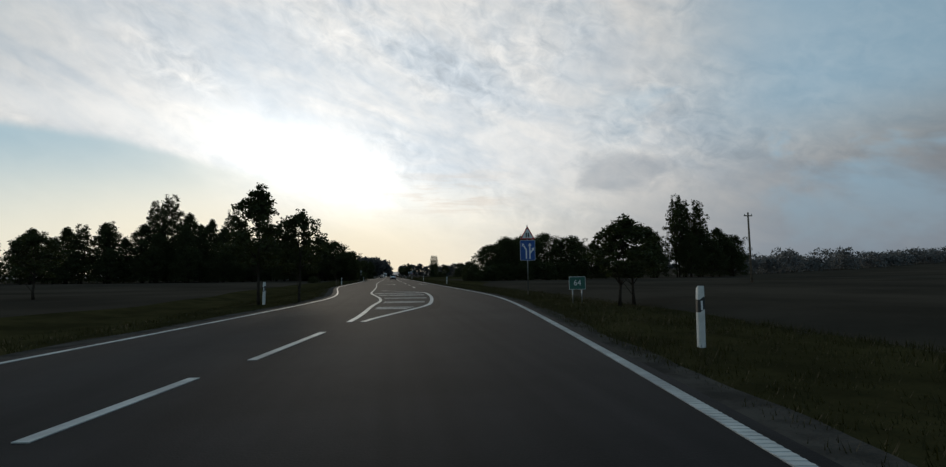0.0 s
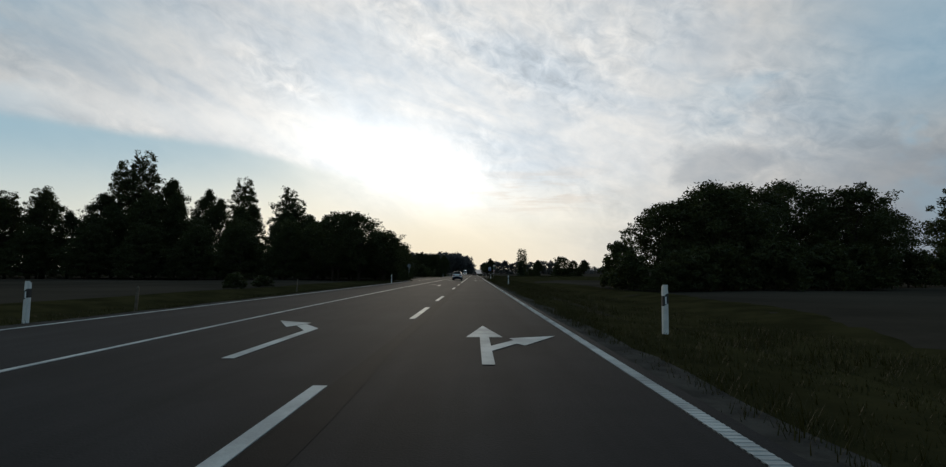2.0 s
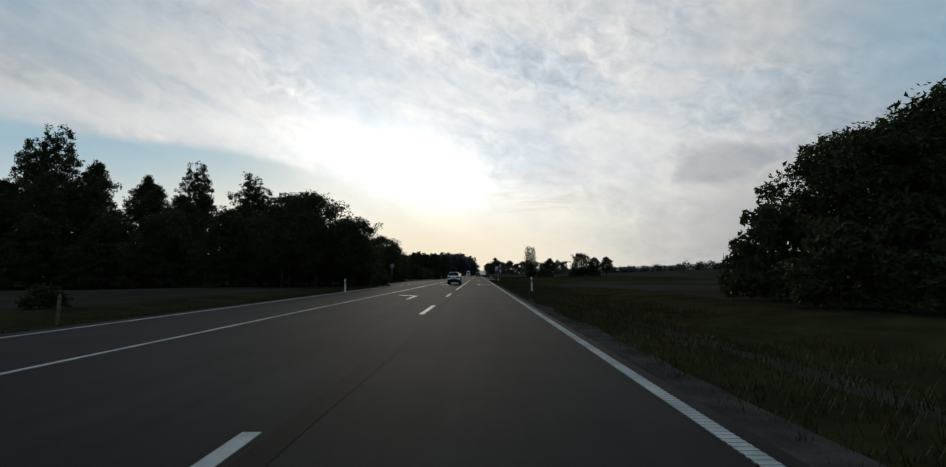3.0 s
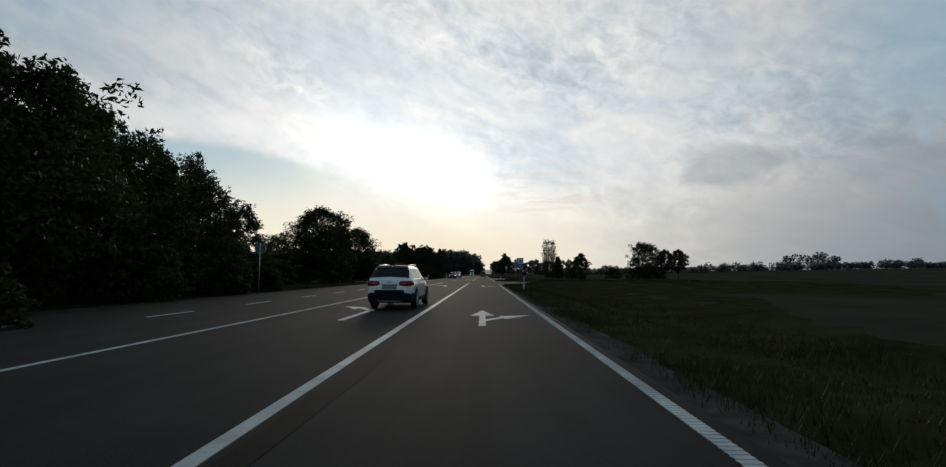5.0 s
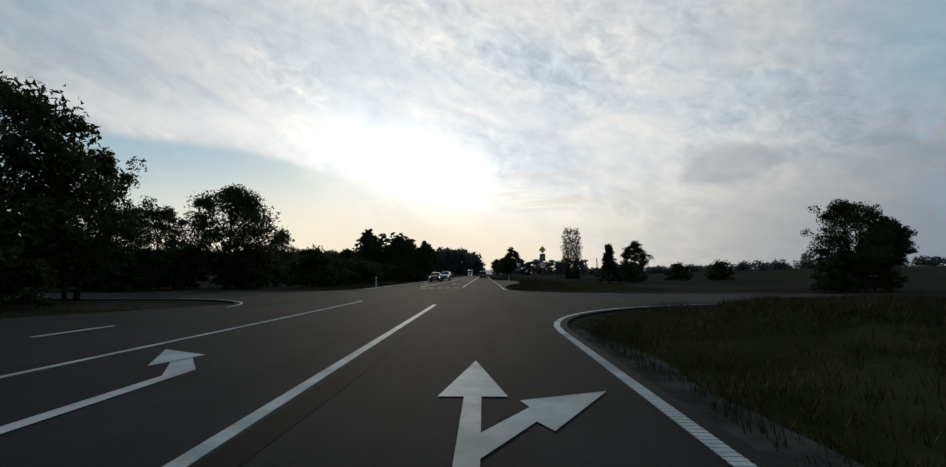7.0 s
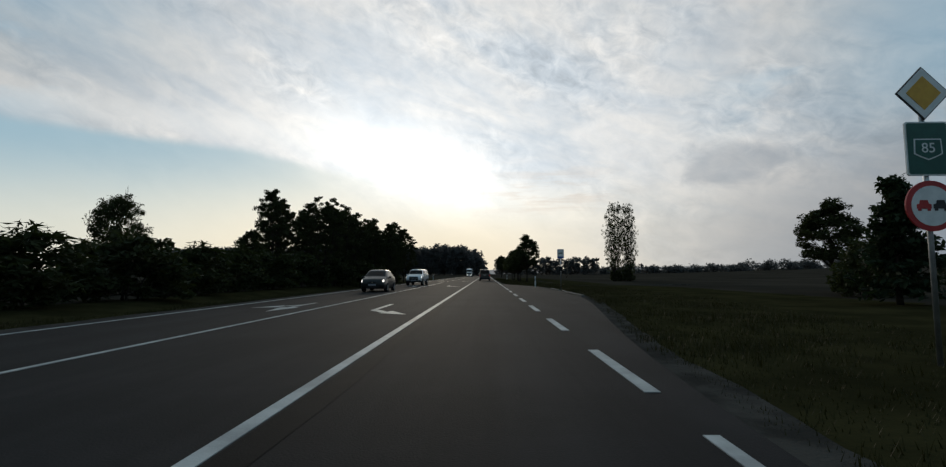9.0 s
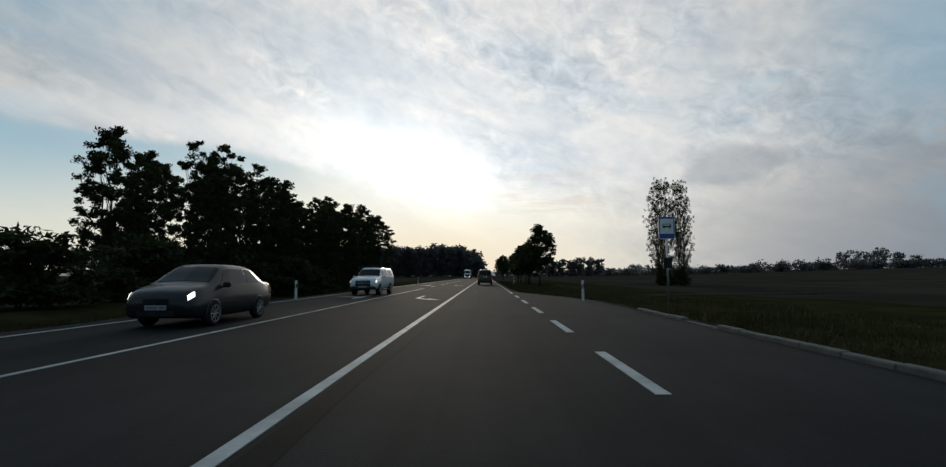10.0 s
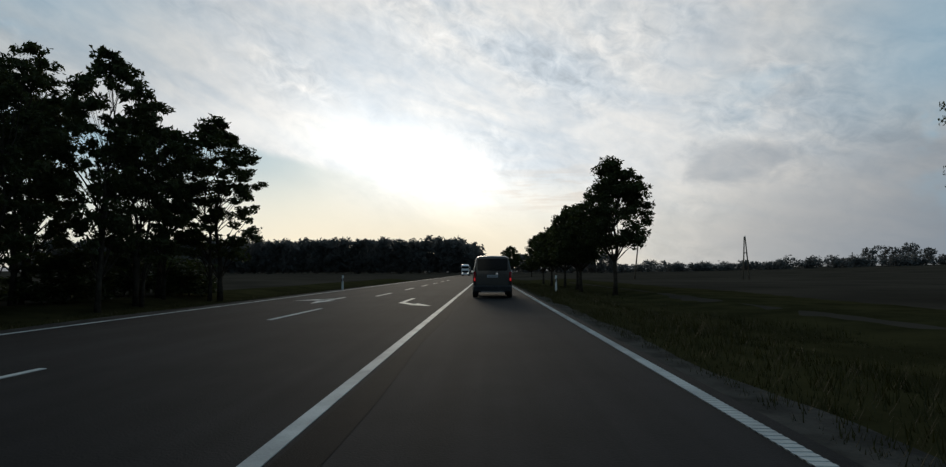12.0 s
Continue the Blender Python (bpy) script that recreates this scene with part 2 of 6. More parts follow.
LEAF = foliage("leaves", (0.020, 0.025, 0.011), (0.052, 0.059, 0.025), 0.24)
LEAF_POPLAR = foliage("poplar_leaves", (0.030, 0.038, 0.014), (0.085, 0.090, 0.035))
NEEDLE = foliage("needles", (0.012, 0.022, 0.012), (0.035, 0.050, 0.025))
# distant haze is put into these leaves as a paler, greyer colour
LEAF_HAZED = foliage("far_leaves", (0.100, 0.104, 0.104), (0.135, 0.138, 0.136), 0.8, (1.0, 1.0, 1.0))
GALV = surface("galvanised_steel", (0.30, 0.31, 0.32), (0.46, 0.47, 0.48), 5.0, 0.42, 0.9, bump=0.1)
WHITE_PLASTIC = surface("white_plastic", (0.48, 0.48, 0.46), (0.68, 0.68, 0.66), 3.0, 0.5, stain=0.4)
BLACK_FILM = surface("black_film", (0.012, 0.012, 0.013), (0.025, 0.025, 0.026), 6.0, 0.45)
REFLECTOR = surface("white_reflector", (0.55, 0.56, 0.58), (0.8, 0.8, 0.8), 30.0, 0.25)
SIGN_BLUE = surface("sign_blue", (0.010, 0.055, 0.22), (0.016, 0.085, 0.32), 5.0, 0.4)
SIGN_GREEN = surface("sign_green", (0.006, 0.065, 0.050), (0.010, 0.095, 0.070), 5.0, 0.4)
SIGN_WHITE = surface("sign_white", (0.62, 0.63, 0.62), (0.78, 0.78, 0.77), 5.0, 0.4)
SIGN_YELLOW = surface("sign_yellow", (0.55, 0.28, 0.02), (0.68, 0.37, 0.03), 5.0, 0.4)
SIGN_RED = surface("sign_red", (0.34, 0.02, 0.02), (0.48, 0.03, 0.03), 5.0, 0.4)
SIGN_BLACK = surface("sign_black", (0.010, 0.010, 0.010), (0.022, 0.022, 0.022), 5.0, 0.45)
WOOD_POLE = surface("weathered_wood", (0.07, 0.055, 0.04), (0.17, 0.14, 0.11), 3.0, 0.85, bump=0.5, fine=40.0)
CAR_WHITE = surface("white_car_paint", (0.66, 0.68, 0.70), (0.74, 0.75, 0.77), 2.0, 0.32, coat=1.0)
CAR_DARK = surface("dark_van_paint", (0.012, 0.013, 0.013), (0.020, 0.021, 0.020), 2.0, 0.36, 0.2, coat=0.8)
CAR_GREY = surface("grey_car_paint", (0.012, 0.0135, 0.0135), (0.019, 0.0205, 0.0205), 2.0, 0.35, 0.1, coat=0.25, gloss=0.2)
CLADDING = surface("black_plastic", (0.010, 0.010, 0.012), (0.022, 0.022, 0.024), 6.0, 0.6, gloss=0.2)
NAVY = surface("dark_blue_plastic", (0.005, 0.006, 0.014), (0.009, 0.010, 0.021), 6.0, 0.6, gloss=0.1)
GLASS = surface("tinted_glass", (0.006, 0.007, 0.008), (0.010, 0.011, 0.012), 2.0, 0.07, gloss=0.14)
RUBBER = surface("tyre_rubber", (0.012, 0.012, 0.012), (0.028, 0.027, 0.026), 8.0, 0.85, bump=0.2)
ALLOY = surface("alloy", (0.34, 0.35, 0.36), (0.50, 0.51, 0.52), 6.0, 0.3, 0.85)
CHROME = surface("chrome", (0.55, 0.56, 0.57), (0.66, 0.67, 0.68), 4.0, 0.15, 1.0)
TAIL = surface("tail_lamp", (0.14, 0.005, 0.008), (0.24, 0.010, 0.014), 6.0, 0.25, coat=0.25, gloss=0.3)
TAIL_CLEAR = surface("pale_lamp_lens", (0.30, 0.10, 0.10), (0.40, 0.16, 0.15), 6.0, 0.2, coat=1.0)
TAIL_LIT = glow("lit_tail_lamp", (0.75, 0.03, 0.03), 0.28)
# the ridge's haze is painted as an even grey emission; nothing there shines
HAZE_GLOW = glow("misty_ridge", (0.20, 0.20, 0.20), 0.85)
HEAD_LIT = glow("lit_headlamp", (1.0, 0.95, 0.85), 1.6)
PLATE = surface("number_plate", (0.24, 0.25, 0.28), (0.32, 0.33, 0.36), 6.0, 0.5)
PLATE_MARK = surface("plate_mark", (0.12, 0.12, 0.13), (0.17, 0.17, 0.18), 6.0, 0.5)
STEEL_GREY = surface("tipper_aluminium", (0.20, 0.195, 0.18), (0.32, 0.31, 0.29), 1.2, 0.5, 0.5, bump=0.1, stain=0.4)
TRUCK_WHITE = surface("truck_paint", (0.52, 0.54, 0.57), (0.64, 0.66, 0.68), 1.0, 0.35, coat=0.7, stain=0.15)


# ---- mesh building ----
class Shape:
    """Points and faces of one mesh."""

    def __init__(self):
        self.v, self.f = [], []

    def add(self, v, f):
        n = len(self.v)
        self.v += [tuple(p) for p in v]
        self.f += [tuple(i + n for i in q) for q in f]
        return self

    def box(self, cx, cy, cz, sx, sy, sz, bevel=0.0, m=None):
        """A block with its upright edges and top chamfered by bevel."""
        hx, hy, hz, b = sx / 2, sy / 2, sz / 2, min(bevel, sx / 2.1, sy / 2.1, sz / 2.1)
        if b <= 0:
            v = [(a * hx, c * hy, d * hz) for d in (-1, 1) for a, c in ((-1, -1), (1, -1), (1, 1), (-1, 1))]
            f = [(3, 2, 1, 0), (4, 5, 6, 7), (0, 1, 5, 4), (1, 2, 6, 5), (2, 3, 7, 6), (3, 0, 4, 7)]
        else:
            def ring(ix, iy, z):
                return [(-ix + b, -iy, z), (ix - b, -iy, z), (ix, -iy + b, z), (ix, iy - b, z), (ix - b, iy, z), (-ix + b, iy, z), (-ix, iy - b, z), (-ix, -iy + b, z)]
            rings = [ring(hx - b * 0.7, hy - b * 0.7, -hz), ring(hx, hy, -hz + b), ring(hx, hy, hz - b), ring(hx - b * 0.7, hy - b * 0.7, hz)]
            v = [p for r in rings for p in r]
            f = [tuple(range(7, -1, -1)), tuple(range(24, 32))]
            for k in range(3):
                f += [(8 * k + i, 8 * k + (i + 1) % 8, 8 * k + 8 + (i + 1) % 8, 8 * k + 8 + i) for i in range(8)]
        mm = Matrix.Translation((cx, cy, cz)) @ (m or Matrix())
        return self.add([mm @ Vector(p) for p in v], f)

    def tube(self, points, radii, sides=6, caps=True):
        """A tube along points with a radius at each."""
        pts = [Vector(p) for p in points]
        v, f = [], []
        for i, p in enumerate(pts):
            d = (pts[min(i + 1, len(pts) - 1)] - pts[max(i - 1, 0)]).normalized()
            a = d.cross(Vector((1, 0, 0)) if abs(d.x) < 0.8 else Vector((0, 1, 0))).normalized()
            b = d.cross(a)
            v += [p + (a * math.cos(2 * math.pi * k / sides) + b * math.sin(2 * math.pi * k / sides)) * radii[i] for k in range(sides)]
        for i in range(len(pts) - 1):
            f += [(i * sides + k, i * sides + (k + 1) % sides, (i + 1) * sides + (k + 1) % sides, (i + 1) * sides + k) for k in range(sides)]
        if caps:
            f += [tuple(range(sides - 1, -1, -1)), tuple(range((len(pts) - 1) * sides, len(pts) * sides))]
        return self.add(v, f)

    def slab(self, outline, y0, y1):
        """A flat plate: an outline in x and z, from y0 to y1."""
        n = len(outline)
        v = [(x, y0, z) for x, z in outline] + [(x, y1, z) for x, z in outline]
        f = [tuple(range(n)), tuple(range(2 * n - 1, n - 1, -1))] + [(i, i + n, (i + 1) % n + n, (i + 1) % n) for i in range(n)]
        return self.add(v, f)

    def lathe(self, rings, sides=20, caps=True):
        """Rings of (along, radius) turned about the x axis."""
        v, f = [], []
        for a, r in rings:
            v += [(a, r * math.cos(2 * math.pi * k / sides), r * math.sin(2 * math.pi * k / sides)) for k in range(sides)]
        for i in range(len(rings) - 1):
            f += [(i * sides + k, (i + 1) * sides + k, (i + 1) * sides + (k + 1) % sides, i * sides + (k + 1) % sides) for k in range(sides)]
        if caps:
            f += [tuple(range(sides)), tuple(range(len(rings) * sides - 1, (len(rings) - 1) * sides - 1, -1))]
        return self.add(v, f)

    def mesh(self, name, material, smooth=False):
        me = bpy.data.meshes.new(name)
        me.from_pydata(self.v, [], self.f)
        me.materials.append(material)
        if smooth:
            me.polygons.foreach_set("use_smooth", [True] * len(me.polygons))
        me.update()
        return me


def part(name, shape, material, parent=None, label="", smooth=False, at=None):
    ob = new(name, shape if isinstance(shape, bpy.types.Mesh) else shape.mesh(name, material, smooth))
    if parent is not None:
        ob.parent = parent
    if at is not None:
        ob.matrix_basis = at
    if label:
        ob["label"] = label
    return ob


def thing(name, label, category, at=None, group="", kind=""):
    ob = new(name)
    ob.empty_display_size = 0.2
    if at is not None:
        ob.matrix_basis = at
    return tagged(ob, label, category, group, kind)


def rounded(w, h, r, n=4, cx=0.0, cz=0.0):
    out = []
    for sx, sz, a0 in ((1, -1, -90), (1, 1, 0), (-1, 1, 90), (-1, -1, 180)):
        out += [(cx + sx * (w / 2 - r) + r * math.cos(radians(a0 + 90 * k / n)), cz + sz * (h / 2 - r) + r * math.sin(radians(a0 + 90 * k / n))) for k in range(n + 1)]
    return out


def disc(r, n=28, cx=0.0, cz=0.0):
    return [(cx + r * math.cos(2 * math.pi * k / n), cz + r * math.sin(2 * math.pi * k / n)) for k in range(n)]


def lettering(name, text, size, material, parent, x, y, z):
    """Raised letters that face -y."""
    cu = bpy.data.curves.new(name, "FONT")
    cu.body, cu.size, cu.extrude, cu.align_x, cu.align_y = text, size, 0.002, "CENTER", "CENTER"
    tmp = bpy.data.objects.new(name, cu)
    scene.collection.objects.link(tmp)
    me = bpy.data.meshes.new_from_object(tmp.evaluated_get(bpy.context.evaluated_depsgraph_get()))
    bpy.data.objects.remove(tmp)
    me.materials.clear()
    me.materials.append(material)
    return part(name, me, material, parent, "", at=pose(x, y, z, 90, 0, 0))


# ---- ground and road ----
def soft(a, lo, hi):
    k = min(1.0, max(0.0, (a - lo) / (hi - lo)))
    return k * k * (3 - 2 * k)


def bank(x, y):
    """The low grassy bank inside the corner of the side road."""
    if not 138 < y < 158 or x < 2.3:
        return 0.0
    d = 9.3 - math.hypot(x - 11.4, y - 148.5) if x < 11.4 and y > 148.5 else min(x - 2.1, 157.8 - y)
    return 0.55 * soft(d, 1.6, 5.0) * soft(y, 139, 149) * soft(-x, -60, -30)


def land(x, y):
    """Height of the open ground."""
    z = -0.07 + bank(x, y)
    z += 9.0 * soft(x, 70, 520) * soft(y, -400, 150)
    z += 2.5 * soft(-x, 120, 600)
    away = soft(x, 9, 30) + soft(-x, 18, 40)
    z += away * 0.22 * noise.noise((x * 0.05, y * 0.05, 0.3))
    z -= 0.28 * soft(x, 4.2, 6.0) * soft(-x, -11.0, -8.0) * (1 - soft(y, 128, 140) * soft(-y, -262, -246))
    z -= 0.25 * soft(-x, 11.2, 12.8) * soft(x, -17.5, -15.0) * (1 - soft(y, 95, 104) * soft(-y, -200, -180))
    return z


def make_ground():
    def lines(lo, hi, near_lo, near_hi, step, grow):
        out, a, d = [], near_lo, step
        while a <= near_hi:
            out.append(a)
            a += step
        while out[-1] < hi:
            d *= grow
            out.append(min(out[-1] + d, hi))
        d = step
        while out[0] > lo:
            d *= grow
            out.insert(0, max(out[0] - d, lo))
        return out
    xs, ys = lines(-3500, 3500, -30, 30, 0.9, 1.18), lines(-900, 4000, -50, 310, 2.0, 1.2)
    sh = Shape()
    sh.v = [(x, y, land(x, y)) for y in ys for x in xs]
    n = len(xs)
    sh.f = [(j * n + i, j * n + i + 1, (j + 1) * n + i + 1, (j + 1) * n + i) for j in range(len(ys) - 1) for i in range(n - 1)]
    tagged(part("ground", sh, EARTH, smooth=True), "dark green and brown open fields on gently rising land", "field", kind="structure")


make_ground()

LANE = 1.85


def left_edge(s):
    """Outer edge of the carriageway on the oncoming side."""
    x = -7.4 - 0.3 * soft(s, -38, -12) - 2.65 * soft(s, -12, 26)
    x -= 3.1 * soft(s, 100, 108) * soft(-s, -160, -150)
    return x


def right_edge(s):
    x = 2.1
    x += 3.3 * soft(s, 183, 214) * soft(-s, -247, -228)
    return x


def strip(s0, s1, a, b, z, step=1.0, thick=0.0):
    """A ribbon along the road between the offsets a(s) and b(s)."""
    n = max(1, int(math.ceil((s1 - s0) / step)))
    sh = Shape()
    for i in range(n + 1):
        s = s0 + (s1 - s0) * i / n
        sh.v += [road(s, a(s), z), road(s, b(s), z)]
    sh.f = [(2 * i, 2 * i + 1, 2 * i + 3, 2 * i + 2) for i in range(n)]
    if thick:
        m = len(sh.v)
        sh.v += [(x, y, zz - thick) for x, y, zz in sh.v]
        sh.f += [(0, m, m + 1, 1), (2 * n + 1, 2 * n + 1 + m, 2 * n + m, 2 * n)]
        sh.f += [(2 * i + 2, 2 * i + 2 + m, 2 * i + m, 2 * i) for i in range(n)] + [(2 * i + 1, 2 * i + 1 + m, 2 * i + 3 + m, 2 * i + 3) for i in range(n)]
    return sh


tagged(part("road", strip(-95, 900, lambda s: left_edge(s) - 0.25, lambda s: right_edge(s), 0.0, 1.0, 0.25), ASPHALT), "worn dark grey asphalt country road with three lanes", "road", kind="structure")


def arc(cx, cy, r, a0, a1, n=14):
    return [(cx + r * math.cos(radians(a0 + (a1 - a0) * i / n)), cy + r * math.sin(radians(a0 + (a1 - a0) * i / n))) for i in range(n + 1)]


def plate(points, z, thick):
    """A flat piece of ground cover with an edge."""
    n = len(points)
    sh = Shape()
    sh.v = [(x, y, z) for x, y in points] + [(x, y, z - thick) for x, y in points]
    sh.f = [tuple(range(n))] + [(i, i + n, (i + 1) % n + n, (i + 1) % n) for i in range(n)]
    return sh


SIDE_RIGHT = arc(11.4, 148.5, 9.3, 180, 90)
SIDE_EXIT = arc(10.0, 177.0, 7.9, 270, 180)
tagged(part("side_road", plate([(2.0, 148.5)] + SIDE_RIGHT + [(34, 157.8), (34, 167)] + SIDE_EXIT + [(2.0, 177)], 0.004, 0.25), ASPHALT), "dark asphalt side road joining at the crossroads", "side road", kind="structure")
tagged(part("side_road", plate([(-9.0, 156.0)] + arc(-17.2, 156, 7.2, 0, 90) + [(-30, 163.6), (-30, 172)] + arc(-17.2, 180, 7.2, 270, 360) + [(-9.0, 180)], 0.004, 0.25), ASPHALT), "dark asphalt side road joining at the crossroads", "side road", kind="structure")


def turf(s0, s1, a, b):
    """A strip of rough turf on the ground between two offsets."""
    n, m = int((s1 - s0) / 1.0), 8
    sh = Shape()
    for i in range(n + 1):
        s = s0 + (s1 - s0) * i / n
        for j in range(m + 1):
            x, y, _ = road(s, a(s) + (b(s) - a(s)) * j / m)
            sh.v.append((x, y, land(x, y) + 0.03 + 0.035 * noise.noise((x * 0.9, y * 0.9, 1.0)) * (j > 0) - (0.06 if j == m else 0)))
    w = m + 1
    sh.f = [(i * w + j, i * w + j + 1, (i + 1) * w + j + 1, (i + 1) * w + j) for i in range(n) for j in range(m)]
    return tagged(part("verge", sh, VERGE, smooth=True), "rough olive green turf beside the road", "verge", kind="structure")


def corner_turf():
    """Turf from the side road's kerbless edge back over the bank."""
    edge = arc(11.4, 148.5, 8.9, 180, 90, 18) + [(11.4 + 1.6 * k, 157.4) for k in range(1, 20)]
    sh, m = Shape(), 14
    for x, y in edge:
        for j in range(m + 1):
            px, py = x + (max(x, 12.0) - x) * j / m, y + (128.0 - 6.0 * noise.noise((x * 0.15, 7.0, 0.0)) - y) * (j / m) ** 1.3
            sh.v.append((px, py, land(px, py) + 0.04 + 0.04 * noise.noise((px * 0.9, py * 0.9, 1.0)) - (0.05 if j == 0 else 0.10 if j == m else 0)))
    w = m + 1
    sh.f = [(i * w + j, (i + 1) * w + j, (i + 1) * w + j + 1, i * w + j + 1) for i in range(len(edge) - 1) for j in range(m)]
    tagged(part("verge", sh, VERGE, smooth=True), "olive green grassy bank at the side road corner", "verge", kind="structure")


corner_turf()


def rough_edge(base, wide, seed):
    return lambda s: base(s) + wide * (0.85 + 0.5 * noise.noise((s * 0.3, seed, 0.0)) + 0.12 * noise.noise((s * 1.1, seed, 4.0)))


for a, b in ((-95, 149), (176, 330)):
    tagged(part("shoulder", strip(a, b, lambda s: right_edge(s) - 0.02, rough_edge(right_edge, 0.6, 2.0), -0.015, 0.4), GRAVEL), "grey gravel shoulder beside the asphalt", "shoulder", kind="structure")
for a, b in ((-95, 156), (180, 330)):
    tagged(part("shoulder", strip(a, b, rough_edge(lambda s: left_edge(s) - 0.25, -0.55, 7.0), lambda s: left_edge(s) - 0.23, -0.015, 0.4), GRAVEL), "grey gravel shoulder beside the asphalt", "shoulder", kind="structure")


def turf_outer(s):
    return right_edge(s) + 6.5 + 4.5 * soft(s, 25, 50) * soft(-s, -110, -85) + 8.0 * soft(s, 100, 125) + 1.6 * noise.noise((s * 0.08, 3.0, 0.0))


for a, b in ((-95, 148), (178, 340)):
    turf(a, b, lambda s: right_edge(s) + 0.33 + 0.1 * noise.noise((s * 0.9, 1.0, 0.0)), turf_outer)
for a, b in ((-95, 156), (180, 340)):
    turf(a, b, lambda s: left_edge(s) - 8.5 + 1.2 * noise.noise((s * 0.08, 9.0, 0.0)), lambda s: left_edge(s) - 0.6)


# ---- road markings ----
def line(s0, s1, x, wide=0.14, label="", name="road_line"):
    f = x if callable(x) else (lambda s: x)
    return tagged(part(name, strip(s0, s1, lambda s: f(s) - wide / 2, lambda s: f(s) + wide / 2, 0.009, 1.0, 0.012), PAINT), label or "worn white painted line on the asphalt", "road marking", kind="structure")


def path_line(points, wide, label):
    sh = Shape()
    for i, p in enumerate(points):
        q, r = points[max(i - 1, 0)], points[min(i + 1, len(points) - 1)]
        d = Vector((r[0] - q[0], r[1] - q[1])).normalized()
        sh.v += [(p[0] - d.y * wide / 2, p[1] + d.x * wide / 2, 0.012), (p[0] + d.y * wide / 2, p[1] - d.x * wide / 2, 0.012)]
    sh.f = [(2 * i, 2 * i + 1, 2 * i + 3, 2 * i + 2) for i in range(len(points) - 1)]
    return tagged(part("road_line", sh, PAINT), label, "road marking", kind="structure")


# the edge line on our side, with its raised cross ribs
line(-95, 148.5, LANE, 0.15, "solid white edge line with raised ribs")
line(240, 700, LANE, 0.15, "solid white edge line with raised ribs")
path_line(arc(11.4, 148.5, 9.55, 180, 97), 0.15, "white edge line curving into the side road")
path_line(arc(10.0, 177.0, 8.15, 262, 180), 0.15, "white edge line curving out of the side road")
line(177, 187, LANE, 0.13)
ribs = Shape()
for a, b in ((-45, 148), (244, 300)):
    s = a
    while s < b:
        x0, y0, _ = road(s, LANE - 0.075)
        x1, y1, _ = road(s, LANE + 0.075)
        x2, y2, _ = road(s + 0.038, LANE + 0.075)
        x3, y3, _ = road(s + 0.038, LANE - 0.075)
        ribs.add([(x0, y0, 0.013), (x1, y1, 0.013), (x2, y2, 0.013), (x3, y3, 0.013), (x0, y0, 0.0), (x1, y1, 0.0), (x2, y2, 0.0), (x3, y3, 0.0)], [(0, 1, 2, 3), (1, 0, 4, 5), (3, 2, 6, 7), (2, 1, 5, 6), (0, 3, 7, 4)])
        s += 0.085
tagged(part("road_line_ribs", ribs, PAINT), "raised white cross ribs of the edge line", "road marking", kind="stuff")

# the line between our lane and the turning lane
for s in (12.3, 24.8, 37.4, 46.2, 62.5, 75.0):
    line(s, s + 4.5, -LANE, 0.16, "white lane dash on the asphalt", "lane_dash")
line(88, 158, -LANE, 0.155)
line(185, 700, -LANE, 0.155)
for a, b, x in ((-34.6, -32.2, -3.75), (-30.9, -27.2, -3.6)):
    line(a, b, x, 0.14, "white centre dash on the asphalt", "lane_dash")
# the line beside the oncoming lane
def inner_line(s):
    return -5.75 - 0.6 * soft(s, 10, 48) + 0.35 * soft(s, 60, 110) + 0.4 * soft(s, 125, 160) - 0.48 * soft(s, 175, 190)


line(1.5, 161, inner_line, 0.11)
line(186, 254, inner_line, 0.11)
line(260.5, 264.5, -6.0, 0.14, "white lane dash on the asphalt", "lane_dash")
for k in range(6):
    line(273 + 9 * k, 277 + 9 * k, -6.0, 0.14, "white lane dash on the asphalt", "lane_dash")
# the outer edge line
line(-95, 101, lambda s: left_edge(s) + 0.1, 0.11)
line(180, 700, lambda s: left_edge(s) + 0.3, 0.11)
path_line(arc(-17.2, 156, 7.45, 4, 90) + [(-22, 163.7)], 0.12, "white edge line curving into the side road")
for k in range(8):
    line(106.2 + 5.9 * k, 108.4 + 5.9 * k, -9.4 + 0.2 * max(0, k - 5), 0.13, "white edge dash along the bus bay", "lane_dash")


# the hatched island before the turning lane opens
def island_right(s):
    return -3.25 + 1.4 * soft(s, -26, -16) - 3.9 * soft(s, -2.5, 7)


def island_left(s):
    return -3.55 - 0.75 * soft(s, -26, -15) - 1.45 * soft(s, -16, 0)


line(-24.8, 4.4, island_right, 0.17, "white border line of the hatched island")
line(-24.8, 1.5, island_left, 0.15, "white border line of the hatched island")
for s in (-19.6, -15.3, -11.0, -6.6, -3.0):
    for k in range(3):
        q = s + 0.48 * k
        a, b = island_left(q) + 0.25, island_right(q) - 0.3
        if b - a > 0.25:
            tagged(part("hatch_bar", strip(q, q + 0.16, lambda t: a, lambda t: b, 0.008, 1.0, 0.01), PAINT), "white cross bar of the hatched island", "road marking", kind="structure")

# dashes between our lane and the bus bay
for k in range(9):
    s = 188.4 + 5.68 * k
    line(s, s + 2.9, LANE + 0.02, 0.17, "white dash between lane and bus bay", "lane_dash")
